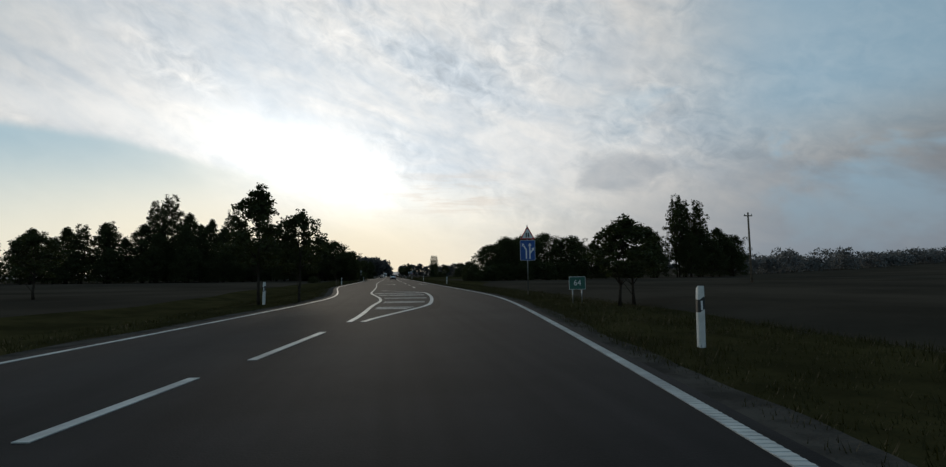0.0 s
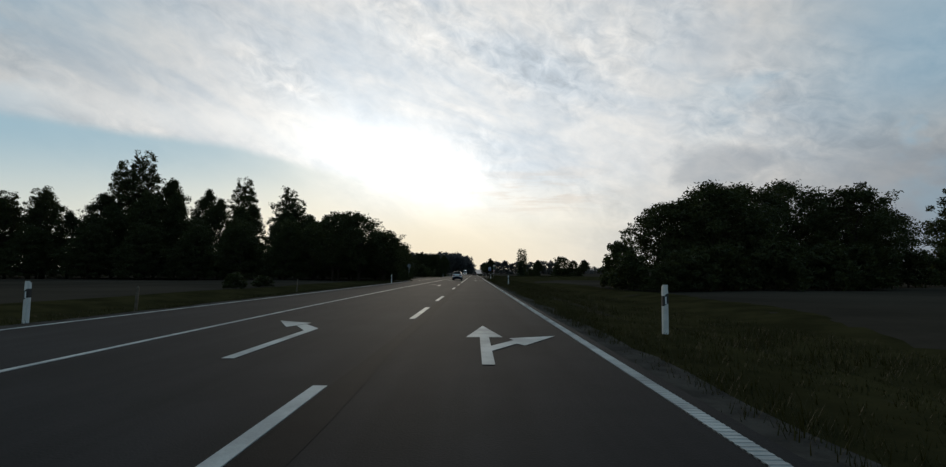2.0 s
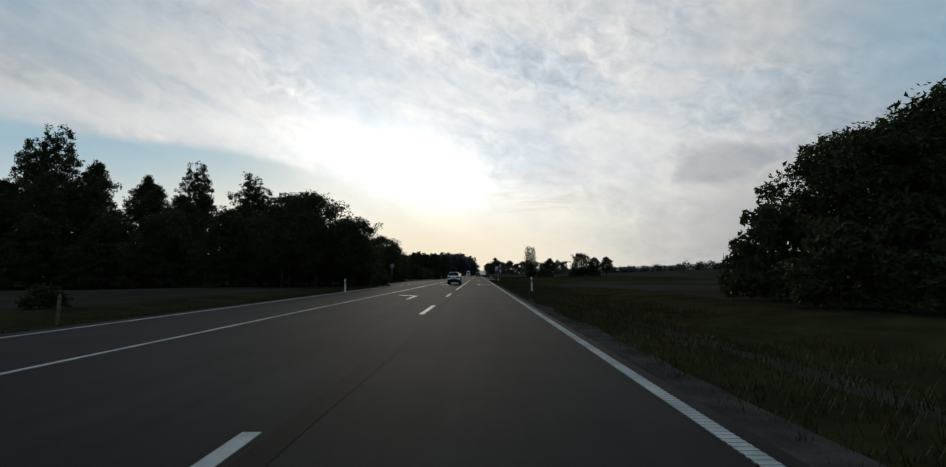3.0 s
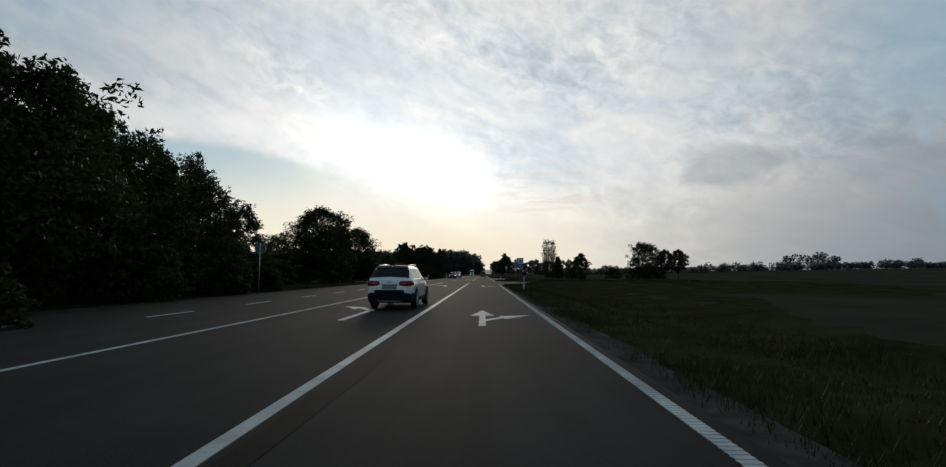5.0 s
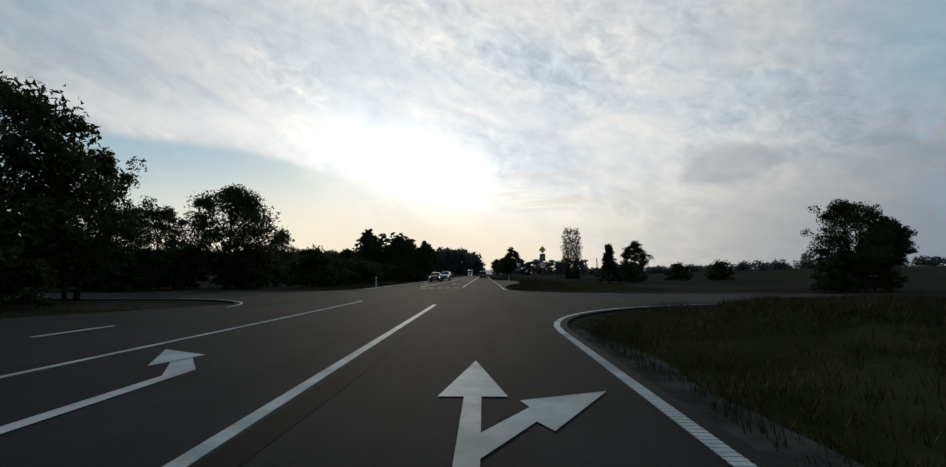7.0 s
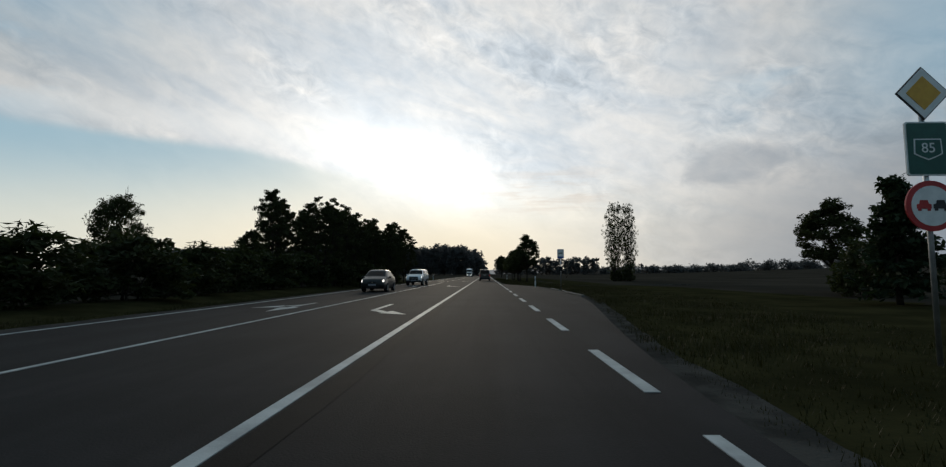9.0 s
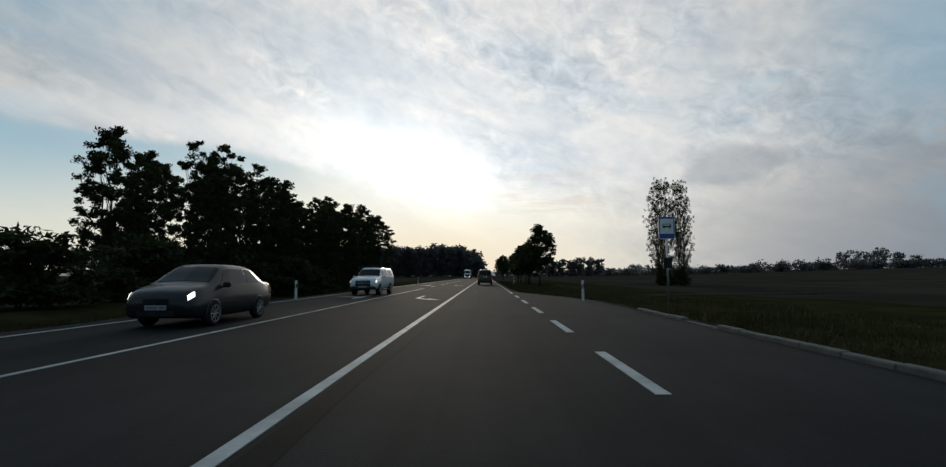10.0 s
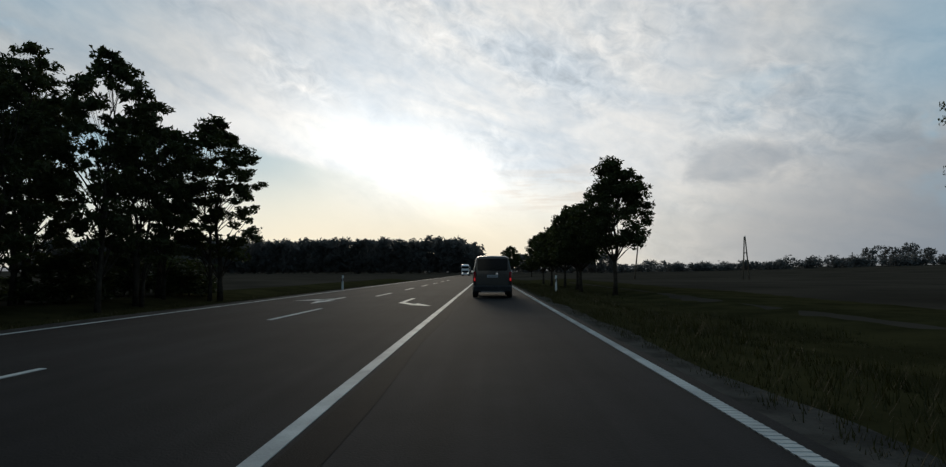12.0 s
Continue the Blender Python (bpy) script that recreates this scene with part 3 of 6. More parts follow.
# the broken stop line of the facing turning lane
for k in range(5):
    x = -2.2 - 0.72 * k
    tagged(part("give_way_dash", plate([(x, 183.0 - 0.28 * k), (x - 0.48, 183.2 - 0.28 * k), (x - 0.48, 183.75 - 0.28 * k), (x, 183.55 - 0.28 * k)], 0.01, 0.01), PAINT), "thick white give-way dash", "road marking", kind="structure")


def arrow(points_list, s, x, label, back=False):
    sh = Shape()
    for pts in points_list:
        v = [(x + (-a if back else a), s + (-b if back else b), 0.01) for a, b in pts]
        sh.add(v, [tuple(range(len(v)))])
    return tagged(part("lane_arrow", sh, PAINT), label, "road marking", kind="structure")


STEM = [(-0.09, 0), (0.09, 0), (0.09, 2.9), (-0.09, 2.9)]
HEAD = [(-0.36, 2.9), (0.36, 2.9), (0.0, 5.0)]
TO_RIGHT = [[(0.09, 1.75), (0.09, 1.2), (0.56, 2.05), (0.54, 2.5)], [(0.68, 1.80), (1.42, 3.15), (0.47, 2.75), (0.54, 2.5), (0.56, 2.05)]]
TO_LEFT = [[(-0.07, 0), (0.12, 0), (0.12, 3.9), (-0.07, 3.5)], [(-0.07, 3.5), (0.12, 3.9), (-0.47, 4.82), (-0.57, 4.45)], [(-0.70, 4.15), (-0.43, 5.1), (-1.42, 5.65)]]
TO_LEFT_FACING = [[(a, b - 0.4 if b > 0 else b) for a, b in pts] for pts in TO_LEFT]
for s in (30.6, 104.3, 139.8):
    arrow([STEM, HEAD] + TO_RIGHT, s, 0.05, "white painted arrow, straight on and right")
for s in (31.0, 72.3, 105.5, 140.2):
    arrow(TO_LEFT, s, -3.75, "white painted arrow turning left")
for s in (203.6, 236.6, 271.0):
    arrow(TO_LEFT_FACING, s, -3.75, "white painted arrow turning left, facing traffic", True)
    arrow([STEM, HEAD] + TO_RIGHT, s + 1.0, -7.3, "white painted arrow, straight on and right", True)

# tar seam beside the lane line, and patches
tagged(part("tar_seam", strip(-20, 156, lambda s: -1.72 + 0.03 * math.sin(s * 0.4), lambda s: -1.40 + 0.04 * math.sin(s * 0.7 + 1), 0.004, 0.7), TAR), "dark tar seam along the lane joint", "road seam", kind="structure")
tagged(part("tar_seam", strip(185, 330, lambda s: -1.72 + 0.03 * math.sin(s * 0.4), lambda s: -1.42 + 0.04 * math.sin(s * 0.7 + 1), 0.004, 0.7), TAR), "dark tar seam along the lane joint", "road seam", kind="structure")

# the bus platform
kerb = tagged(part("kerb", strip(210.5, 223.5, lambda s: 5.37, lambda s: 5.53, 0.02, 1.0, 0.3), CONCRETE), "pale concrete kerb stones of the bus platform", "kerb", kind="structure")
stone = Shape().box(0, 0, 0, 0.18, 0.985, 0.30, 0.02).mesh("kerb_stone", CONCRETE)
for k in (0, 1, 2, 3, 4, 5, 6, 9, 10, 11, 12):
    part("kerb_stone", stone, CONCRETE, kerb, at=pose(5.45, 211.0 + k, -0.06 + 0.008 * math.sin(k * 2.3), 0, 0, 0.3 * math.sin(k * 1.7)))
tagged(part("path", plate([(10.0, 237.4), (15.0, 239.3), (24.0, 241.6), (24.0, 242.5), (15.0, 240.3), (10.0, 238.4)], -0.03, 0.3), GRAVEL), "pale gravel path across the grass", "path", kind="structure")


# ---- trees ----
def crown_round(u):
    return math.sqrt(max(0.0, 1 - (2 * u - 0.95) ** 2 * 0.98)) * (1.0 if u < 0.5 else 0.96)


def crown_column(u):
    return 0.72 + 0.28 * math.sin(math.pi * min(1, u * 1.05)) - 0.55 * max(0.0, u - 0.82) / 0.18


def crown_egg(u):
    return math.sin(math.pi * min(1.0, (u * 0.93 + 0.07)) ** 0.75) ** 0.75


def crown_cone(u):
    return (1.02 - u) * (0.75 + 0.25 * math.cos(u * 40))


def crown_dense(u):
    return 1.0 - 0.75 * max(0.0, u - 0.45) / 0.55 if u > 0.45 else 0.92


def leaf_cloud(rng, centres, spread, count, size, flat=0.75, plain=False):
    """Many small folded leaf sprays about the clump centres, as arrays of points and faces."""
    c = np.repeat(np.array(centres), count, axis=0)
    n = len(c)
    r = np.repeat(np.array(spread), count)
    p = c + np.clip(rng.normal(size=(n, 3)), -1.45, 1.45) * (r[:, None] * np.array([0.55, 0.55, 0.55 * flat]))
    a = rng.normal(size=(n, 3))
    a /= np.linalg.norm(a, axis=1)[:, None]
    b = np.cross(a, rng.normal(size=(n, 3)))
    b /= np.linalg.norm(b, axis=1)[:, None]
    s = size * rng.uniform(0.55, 1.35, n)[:, None]
    if plain:
        v = np.stack([p - a * s, p + b * s * 0.72, p + a * s], axis=1).reshape(-1, 3)
        return v, np.arange(n * 3).reshape(-1, 3)
    v = np.stack([p - a * s, p + b * s * 0.42, p + a * s, p - b * s * 0.42 + np.cross(a, b) * s * 0.25], axis=1).reshape(-1, 3)
    f = np.arange(n * 4).reshape(-1, 4)
    return v, f


def array_mesh(name, v, f, material):
    me = bpy.data.meshes.new(name)
    me.vertices.add(len(v))
    me.vertices.foreach_set("co", np.asarray(v, dtype=np.float32).ravel())
    me.loops.add(f.size)
    me.loops.foreach_set("vertex_index", f.ravel().astype(np.int32))
    me.polygons.add(len(f))
    me.polygons.foreach_set("loop_start", np.arange(0, f.size, f.shape[1], dtype=np.int32))
    me.polygons.foreach_set("loop_total", np.full(len(f), f.shape[1], dtype=np.int32))
    me.materials.append(material)
    me.update(calc_edges=True)
    return me


def tree(name, label, seed, h, base, radius, profile, clumps, leaves, size, trunk, stems=1, leaf=None, category="tree", open_in=0.35, limb=0.55, droop=0.0, plain=False, uneven=0.42):
    """A tapered trunk with limbs to each clump of leaves; base: height where the crown begins."""
    rng = np.random.default_rng(seed)
    clumps, leaves = int(clumps * 1.9), int(leaves * 0.62)
    root = thing(name, label, category)
    wood = Shape()
    spines = []
    for k in range(stems):
        a = rng.uniform(0, 2 * math.pi)
        lean = (0.06 if stems == 1 else 0.45 * radius / max(h, 1)) * h
        foot = 0.0 if stems == 1 else 0.25 * radius
        pts = []
        for i in range(8):
            u = i / 7
            pts.append((foot * math.cos(a) * (k > 0) + lean * u * math.cos(a) * (0.4 if stems == 1 else u) + 0.02 * h * rng.normal() * u,
                        foot * math.sin(a) * (k > 0) + lean * u * math.sin(a) * (0.4 if stems == 1 else u) + 0.02 * h * rng.normal() * u, -0.15 + u * (h * (0.93 if k == 0 else rng.uniform(0.75, 0.95)))))
        tr = trunk * (1.0 if k == 0 else 0.75)
        wood.tube(pts, [tr * (1.25 if i == 0 else (1 - 0.9 * i / 7)) for i in range(8)], 8)
        spines.append(np.array(pts))
    centres, spread = [], []
    lumps = [noise.noise((seed * 3.1 + i, 0.5, 0.2)) for i in range(9)]
    for i in range(clumps):
        u = rng.uniform(0.02, 1.0) ** 0.9
        a = rng.uniform(0, 2 * math.pi)
        rr = radius * profile(u) * (1 + uneven * lumps[int(a / 0.698) % 9] + 0.12 * rng.normal())
        d = rr * (open_in + (1 - open_in) * math.sqrt(rng.uniform(0, 1)))
        spine = spines[int(rng.integers(len(spines)))]
        z = base + u * (h - base) * (1 + 0.04 * rng.normal())
        axis = spine[min(7, max(0, int(round(7 * z / h))))]
        c = np.array([axis[0] * (0.6 if stems > 1 else 1) + d * math.cos(a), axis[1] * (0.6 if stems > 1 else 1) + d * math.sin(a), z - droop * d])
        centres.append(c)
        spread.append(max(0.22, radius * limb * rng.uniform(0.2, 0.44)))
        if i % 3 == 0:
            k = min(7, max(1, int(7 * max(0.2, (z - 0.55 * d) / h))))
            s0 = spine[k]
            m = (s0 * 0.45 + c * 0.55) + np.array([0, 0, 0.10 * d])
            wood.tube([tuple(s0), tuple(m), tuple(c)], [trunk * 0.32 * (1.05 - k / 8), trunk * 0.2 * (1.05 - k / 8), 0.012], 5, False)
    part("trunk", wood, BARK, root, "dark rough bark", True)
    if leaves:
        v, f = leaf_cloud(rng, centres, spread, leaves, size, plain=plain)
        part("crown", array_mesh("crown", v, f, leaf or LEAF), None, root)
    return root


def stand(proto, spots, label=""):
    """Puts the tree and its copies at (x, y, height factor, width factor)."""
    rng = random.Random(len(spots) * 7 + len(proto.name))
    for i, (x, y, kz, kx) in enumerate(spots):
        m = pose(x, y, min(land(x, y), 0) + 0.02, 0, 0, rng.uniform(0, 360)) @ Matrix.Diagonal((kx, kx, kz, 1))
        if i == 0:
            proto.matrix_basis = m
            ob = proto
        else:
            ob = copy_thing(proto, m)
            ob.matrix_basis = m
        if label:
            ob["label"] = label


walnut_a = tree("walnut_tree", "broad dark walnut tree in full leaf beside the field", 11, 10, 1.6, 4.2, crown_round, 140, 112, 0.17, 0.22, plain=True)
walnut_b = tree("walnut_tree", "broad dark walnut tree in full leaf beside the field", 12, 10, 2.0, 3.8, crown_round, 120, 112, 0.17, 0.2, stems=2, plain=True)
poplar = tree("poplar_tree", "tall slender poplar with open foliage and bare lower stems", 21, 12.5, 1.2, 2.6, crown_column, 360, 52, 0.085, 0.13, stems=6, leaf=LEAF_POPLAR, open_in=0.1, limb=0.34)
tall_poplar = tree("poplar_tree", "tall dark poplar at the edge of the wood", 22, 22, 4.5, 3.6, crown_column, 210, 62, 0.24, 0.26, stems=3, leaf=LEAF, open_in=0.1, limb=0.52, plain=True)
wood_a = tree("woodland_tree", "tall leafy tree at the edge of the wood", 31, 20, 3.0, 4.5, crown_egg, 170, 64, 0.26, 0.3, limb=0.54, plain=True)
young_a = tree("young_tree", "young roadside tree with slim trunk and airy crown", 41, 5.6, 1.9, 1.25, crown_egg, 62, 66, 0.10, 0.075, limb=0.6)
young_b = tree("young_tree", "young roadside tree with slim trunk and airy crown", 42, 5.2, 1.7, 1.45, crown_round, 60, 68, 0.10, 0.08, limb=0.6)
street_a = tree("maple_tree", "roadside maple tree with bare trunk and leafy crown", 51, 8.0, 2.9, 2.1, crown_egg, 110, 120, 0.13, 0.13, plain=True)
street_b = tree("maple_tree", "roadside maple tree with bare trunk and leafy crown", 52, 6.0, 2.2, 1.9, crown_round, 95, 110, 0.13, 0.12, plain=True)
grove_a = tree("locust_tree", "tall locust tree of a dense roadside grove", 61, 11, 2.3, 1.95, crown_column, 106, 100, 0.135, 0.12, stems=3, plain=True, limb=0.42, uneven=0.2)
grove_b = tree("locust_tree", "tall locust tree of a dense roadside grove", 62, 10.5, 2.3, 1.95, crown_column, 106, 100, 0.135, 0.12, stems=2, plain=True, limb=0.42, uneven=0.2)
willow = tree("willow_tree", "dense dark willow with foliage down to the ground", 71, 10.5, 0.5, 3.6, crown_dense, 130, 88, 0.175, 0.22, droop=0.12, plain=True)
pine = tree("pine_tree", "dark pine tree with stepped branches", 81, 6.5, 0.5, 2.0, crown_cone, 120, 60, 0.16, 0.12, leaf=NEEDLE, open_in=0.3, droop=0.1)
bush = tree("shrub", "dense dark green shrub at the field edge", 91, 3.0, 0.15, 1.9, crown_dense, 48, 74, 0.165, 0.05, plain=True, stems=3, category="shrub", open_in=0.2)
bare = tree("dead_tree", "bare leafless tree with thin grey branches", 95, 10, 4.0, 1.8, crown_egg, 70, 0, 0.2, 0.1)

stand(walnut_a, [(33.0, 75.6, 1.06, 1.15), (21.5, 69.0, 0.9, 1.1), (27.0, 73.0, 0.98, 1.15), (46.0, 80.0, 0.86, 0.85), (-19.0, 104.5, 1.05, 1.1), (-21.5, 158.5, 0.97, 1.15), (-24.0, 183.5, 0.92, 1.0)])
stand(walnut_b, [(38.0, 74.0, 0.98, 1.1), (17.0, 70.0, 0.76, 0.95), (24.0, 77.0, 0.9, 1.1), (42.0, 82.0, 0.9, 1.0), (-15.6, 108.0, 0.80, 0.9), (-24.0, 107.0, 1.12, 1.05), (-21.5, 163.5, 0.78, 0.72), (-33.0, 186.0, 0.78, 1.0), (26.0, 172.5, 0.62, 0.62), (-42.0, 237.5, 0.98, 0.8), (70.0, 92.0, 1.3, 1.3), (88.0, 96.0, 1.4, 1.3), (100.0, 99.0, 1.2, 1.2)])
stand(poplar, [(22.6, 269.6, 1.06, 0.66), (24.7, 268.6, 1.03, 0.52)])
stand(tall_poplar, [(-71.6, 128, 1.16, 1.0), (-75.0, 129, 1.08, 0.9), (-59.4, 148.1, 1.08, 1.0), (-49.4, 151.3, 1.0, 1.0), (-46.0, 150.0, 0.86, 0.9), (-82.0, 117, 0.75, 0.8), (-90.0, 118, 0.72, 0.8), (76.0, 90.0, 1.0, 0.75), (80.5, 93.0, 0.96, 0.9), (84.0, 92.0, 0.95, 0.75)], "tall dark poplar at the edge of the wood")
stand(wood_a, [(-67.0, 132, 1.05, 1.0), (-63.0, 139, 1.0, 0.9), (-62.0, 116, 0.8, 0.8), (-54.0, 142, 0.85, 0.9), (-44.0, 140, 0.7, 0.9), (-36.0, 132, 0.6, 0.8), (-98.0, 125, 0.8, 1.0), (-86.0, 122, 0.85, 0.9), (-30.0, 122, 0.58, 0.7), (93.0, 95.0, 0.7, 0.9), (72.0, 96.0, 0.6, 0.8), (-110, 130, 0.8, 1.0), (-78, 126, 0.85, 1.0), (-71, 120, 0.7, 0.9), (-57, 133, 0.85, 0.9), (-51, 131, 0.75, 0.9), (-47, 145, 0.8, 0.9), (-41, 146, 0.75, 0.9), (-38, 141, 0.65, 0.9), (-66, 125, 0.8, 0.9), (-125, 132, 0.75, 1.0), (-120, 60, 0.75, 1.0), (-105, 75, 0.7, 1.0), (-98, 92, 0.72, 1.0), (-112, 100, 0.8, 1.1), (-80.5, 121, 0.64, 0.7), (-60.5, 123, 0.84, 0.62), (-106, 120, 0.66, 0.8), (-97.5, 119, 0.62, 0.8)])
stand(street_a, [(8.2, 281.0, 1.1, 1.2), (7.6, 291.5, 0.86, 1.05), (25.0, 219.0, 0.78, 1.1)])
stand(street_b, [(7.0, 286.5, 1.08, 1.2), (7.4, 297.0, 1.1, 1.2), (7.0, 304.0, 1.05, 1.2), (7.0, 312.0, 1.05, 1.1), (7.0, 400.0, 1.5, 1.5), (29.8, 174.5, 0.85, 0.8), (34.6, 180.7, 0.9, 0.85), (12.0, 385.0, 0.8, 1.4), (-30.0, 246.0, 1.1, 1.0)])
stand(grove_a, [(-17.4, 236.0, 0.84, 0.95), (-21.6, 243.8, 0.88, 1.00), (-16.8, 246.0, 0.80, 0.92), (-20.3, 251.0, 0.84, 0.96), (-15.5, 252.5, 0.68, 0.83), (-17.8, 258.5, 0.86, 0.92), (-21.8, 259.5, 0.88, 1.00), (-15.9, 262.5, 0.72, 0.73), (-19.3, 267.0, 0.92, 0.92), (-15.7, 269.0, 0.79, 0.92), (-25.8, 256.0, 0.88, 1.00), (-17.0, 240.0, 0.81, 1.00)])
stand(grove_b, [(-22.3, 235.0, 0.95, 0.95), (-14.4, 273.5, 0.9, 1.15), (-15.0, 266.0, 0.95, 0.83), (-23.3, 239.5, 0.92, 0.92), (-25.8, 243.0, 0.95, 0.92), (-18.8, 247.5, 0.90, 0.92), (-24.3, 249.5, 0.93, 0.92), (-18.3, 254.5, 0.80, 0.92), (-23.3, 263.5, 0.92, 0.96), (-18.9, 263.0, 0.94, 0.87), (-22.3, 270.0, 0.90, 0.92), (-17.1, 272.5, 0.8, 1.1), (-26.3, 268.0, 0.86, 0.92), (-14.9, 257.0, 0.84, 0.83)])
stand(willow, [(-33.0, 148.0, 1.36, 0.88), (-38.5, 150.0, 1.40, 1.0), (-17.8, 112.5, 0.82, 0.8), (-18.0, 118.0, 0.80, 0.82), (-18.0, 123.5, 0.70, 0.75), (-18.6, 129.0, 0.60, 0.72), (-23.0, 114.0, 0.85, 0.95), (-24.0, 121.0, 0.85, 1.0), (-24.5, 127.0, 0.75, 0.9), (-29.0, 118.0, 1.0, 1.1), (-31.0, 125.0, 0.9, 1.0), (-34.0, 112.0, 0.95, 1.1), (-42.0, 112.0, 0.9, 1.2), (-51.0, 113.0, 0.9, 1.2), (-60.0, 112.0, 0.9, 1.2), (-70.0, 113.0, 0.9, 1.3), (-80.0, 112.0, 0.85, 1.3), (-38.0, 120.0, 1.0, 1.2), (-48.0, 122.0, 1.1, 1.2), (-58.0, 122.0, 1.1, 1.2), (-66.0, 120.0, 1.1, 1.2), (-75.0, 120.0, 1.1, 1.2), (-54.0, 118.0, 1.05, 1.2), (-44.0, 117.0, 1.0, 1.1), (-90.0, 112.0, 0.85, 1.3), (-29.0, 112.0, 0.9, 1.0), (-100.0, 114.0, 0.85, 1.3), (79.0, 88.0, 1.1, 1.2), (87.0, 90.0, 1.0, 1.2), (68.0, 87.0, 0.8, 1.0), (-28.0, 160.0, 0.6, 0.9), (96.0, 93.0, 0.9, 1.2)])
stand(pine, [(-58.8, 204.0, 2.3, 1.6), (16.8, 203.5, 0.78, 0.95), (-64.0, 207.0, 1.9, 1.5)])
stand(bush, [(12.5, 64.0, 0.9, 1.0), (13.8, 60.5, 0.7, 0.9), (16.5, 61.5, 1.0, 1.2), (20.0, 62.5, 1.1, 1.3), (24.0, 63.5, 1.2, 1.3), (29.0, 65.0, 1.2, 1.4), (34.0, 66.5, 1.2, 1.4), (13.5, 68.5, 1.35, 1.1), (17.5, 66.5, 1.3, 1.2), (22.0, 66.5, 1.5, 1.3), (27.0, 69.0, 1.5, 1.4), (32.0, 71.5, 1.5, 1.4), (37.0, 71.5, 1.4, 1.4), (42.0, 76.0, 1.3, 1.3), (48.0, 78.0, 1.2, 1.3), (54.0, 81.0, 1.4, 1.4), (60.0, 84.0, 1.6, 1.4), (14.5, 74.0, 0.8, 0.8),
             (21.0, 211.0, 0.95, 1.0), (23.5, 214.0, 0.85, 1.0), (24.0, 172.0, 0.8, 0.9), (28.0, 173.5, 0.9, 1.1), (36.0, 228.2, 1.0, 1.2), (41.8, 227.0, 1.1, 1.2), (22.7, 269.0, 0.55, 0.75), (24.6, 268.4, 0.6, 0.7),
             (-17.5, 190.0, 1.3, 1.3), (-18.5, 196.0, 1.1, 1.5), (-19.0, 202.0, 1.0, 1.5), (-18.5, 208.0, 1.05, 1.5), (-19.0, 214.0, 1.0, 1.5), (-19.5, 220.0, 1.05, 1.5), (-18.5, 226.0, 1.0, 1.5), (-19.0, 232.0, 1.05, 1.5), (-17.5, 238.0, 1.0, 1.4), (-15.5, 244.0, 0.9, 1.3), (-15.0, 250.0, 0.7, 1.3), (-22.0, 184.0, 1.2, 1.4), (-28.0, 182.0, 1.2, 1.5), (-24.0, 192.0, 1.3, 1.5), (-30.0, 196.0, 1.2, 1.6), (-26.0, 205.0, 1.1, 1.6), (-26.0, 216.0, 1.1, 1.6), (-27.0, 228.0, 1.1, 1.6), (-32.0, 238.0, 1.1, 1.6), (-17.5, 262.0, 0.75, 1.0), (-18.5, 268.0, 0.7, 1.1), (-20.5, 274.0, 0.8, 1.3), (-17.0, 275.0, 0.55, 0.9), (-20.5, 280.0, 0.7, 1.2), (-24.0, 256.0, 0.5, 1.4), (-24.5, 262.0, 0.4, 1.3), (-25.0, 270.0, 0.35, 1.3), (-19.0, 63.0, 0.4, 0.5), (-19.5, 68.5, 0.32, 0.5),
             (-20.0, 141.0, 0.8, 1.1), (-27.5, 152.0, 1.0, 1.2), (-30.5, 154.5, 0.95, 1.2), (-25.0, 155.5, 1.05, 1.2), (-35.5, 152.5, 1.2, 1.3), (-24.0, 146.0, 0.9, 1.3), (-15.0, 114.0, 0.8, 0.9), (-15.2, 121.0, 0.7, 0.9), (-16.5, 128.0, 0.7, 1.0), (-22.0, 135.0, 0.9, 1.2), (-19.0, 155.0, 0.9, 1.2), (-11.5, 103.0, 0.5, 0.6), (-30.0, 178.5, 1.2, 1.5), (-36.0, 181.0, 1.5, 1.8), (-43.0, 183.0, 1.5, 1.8), (-50.0, 185.0, 1.6, 1.8), (-57.0, 187.0, 1.6, 1.9), (-64.0, 189.0, 1.6, 1.9), (-71.0, 191.0, 1.6, 1.9), (-38.0, 190.0, 1.3, 1.7), (-46.0, 200.0, 1.3, 1.8)])
stand(bare, [(-41.5, 239.0, 1.15, 1.0)])
stand(young_a, [road(-14.0, -10.1)[:2] + (0.97, 1.05), road(-15.0, 7.2)[:2] + (0.74, 1.1)])
stand(young_b, [road(-12.8, -8.5)[:2] + (0.86, 0.85), road(-13.6, 8.5)[:2] + (0.78, 1.1), road(-2.0, -27.0)[:2] + (0.8, 1.0)])


# ---- distant woods ----
def woods(name, label, seed, spots, leaf_size, per, leaf=None):
    """Far woodland: many uneven crowns in one mesh, in haze-paled leaves unless leaf is given."""
    rng = np.random.default_rng(seed)
    centres, spread = [], []
    for x, y, h, r in spots:
        for k in range(per):
            u = rng.uniform(0, 1)
            a, d = rng.uniform(0, 2 * math.pi), r * math.sqrt(rng.uniform(0, 1)) * (1 - 0.6 * max(0, u - 0.5))
            centres.append((x + d * math.cos(a), y + d * math.sin(a), land(x, y) + h * (0.08 + 0.9 * u)))
            spread.append(0.3 * r + 0.4)
    v, f = leaf_cloud(rng, centres, spread, 6, leaf_size, plain=True)
    return tagged(part(name, array_mesh(name, v, f, leaf or LEAF_HAZED), None), label, "woodland", kind="stuff")


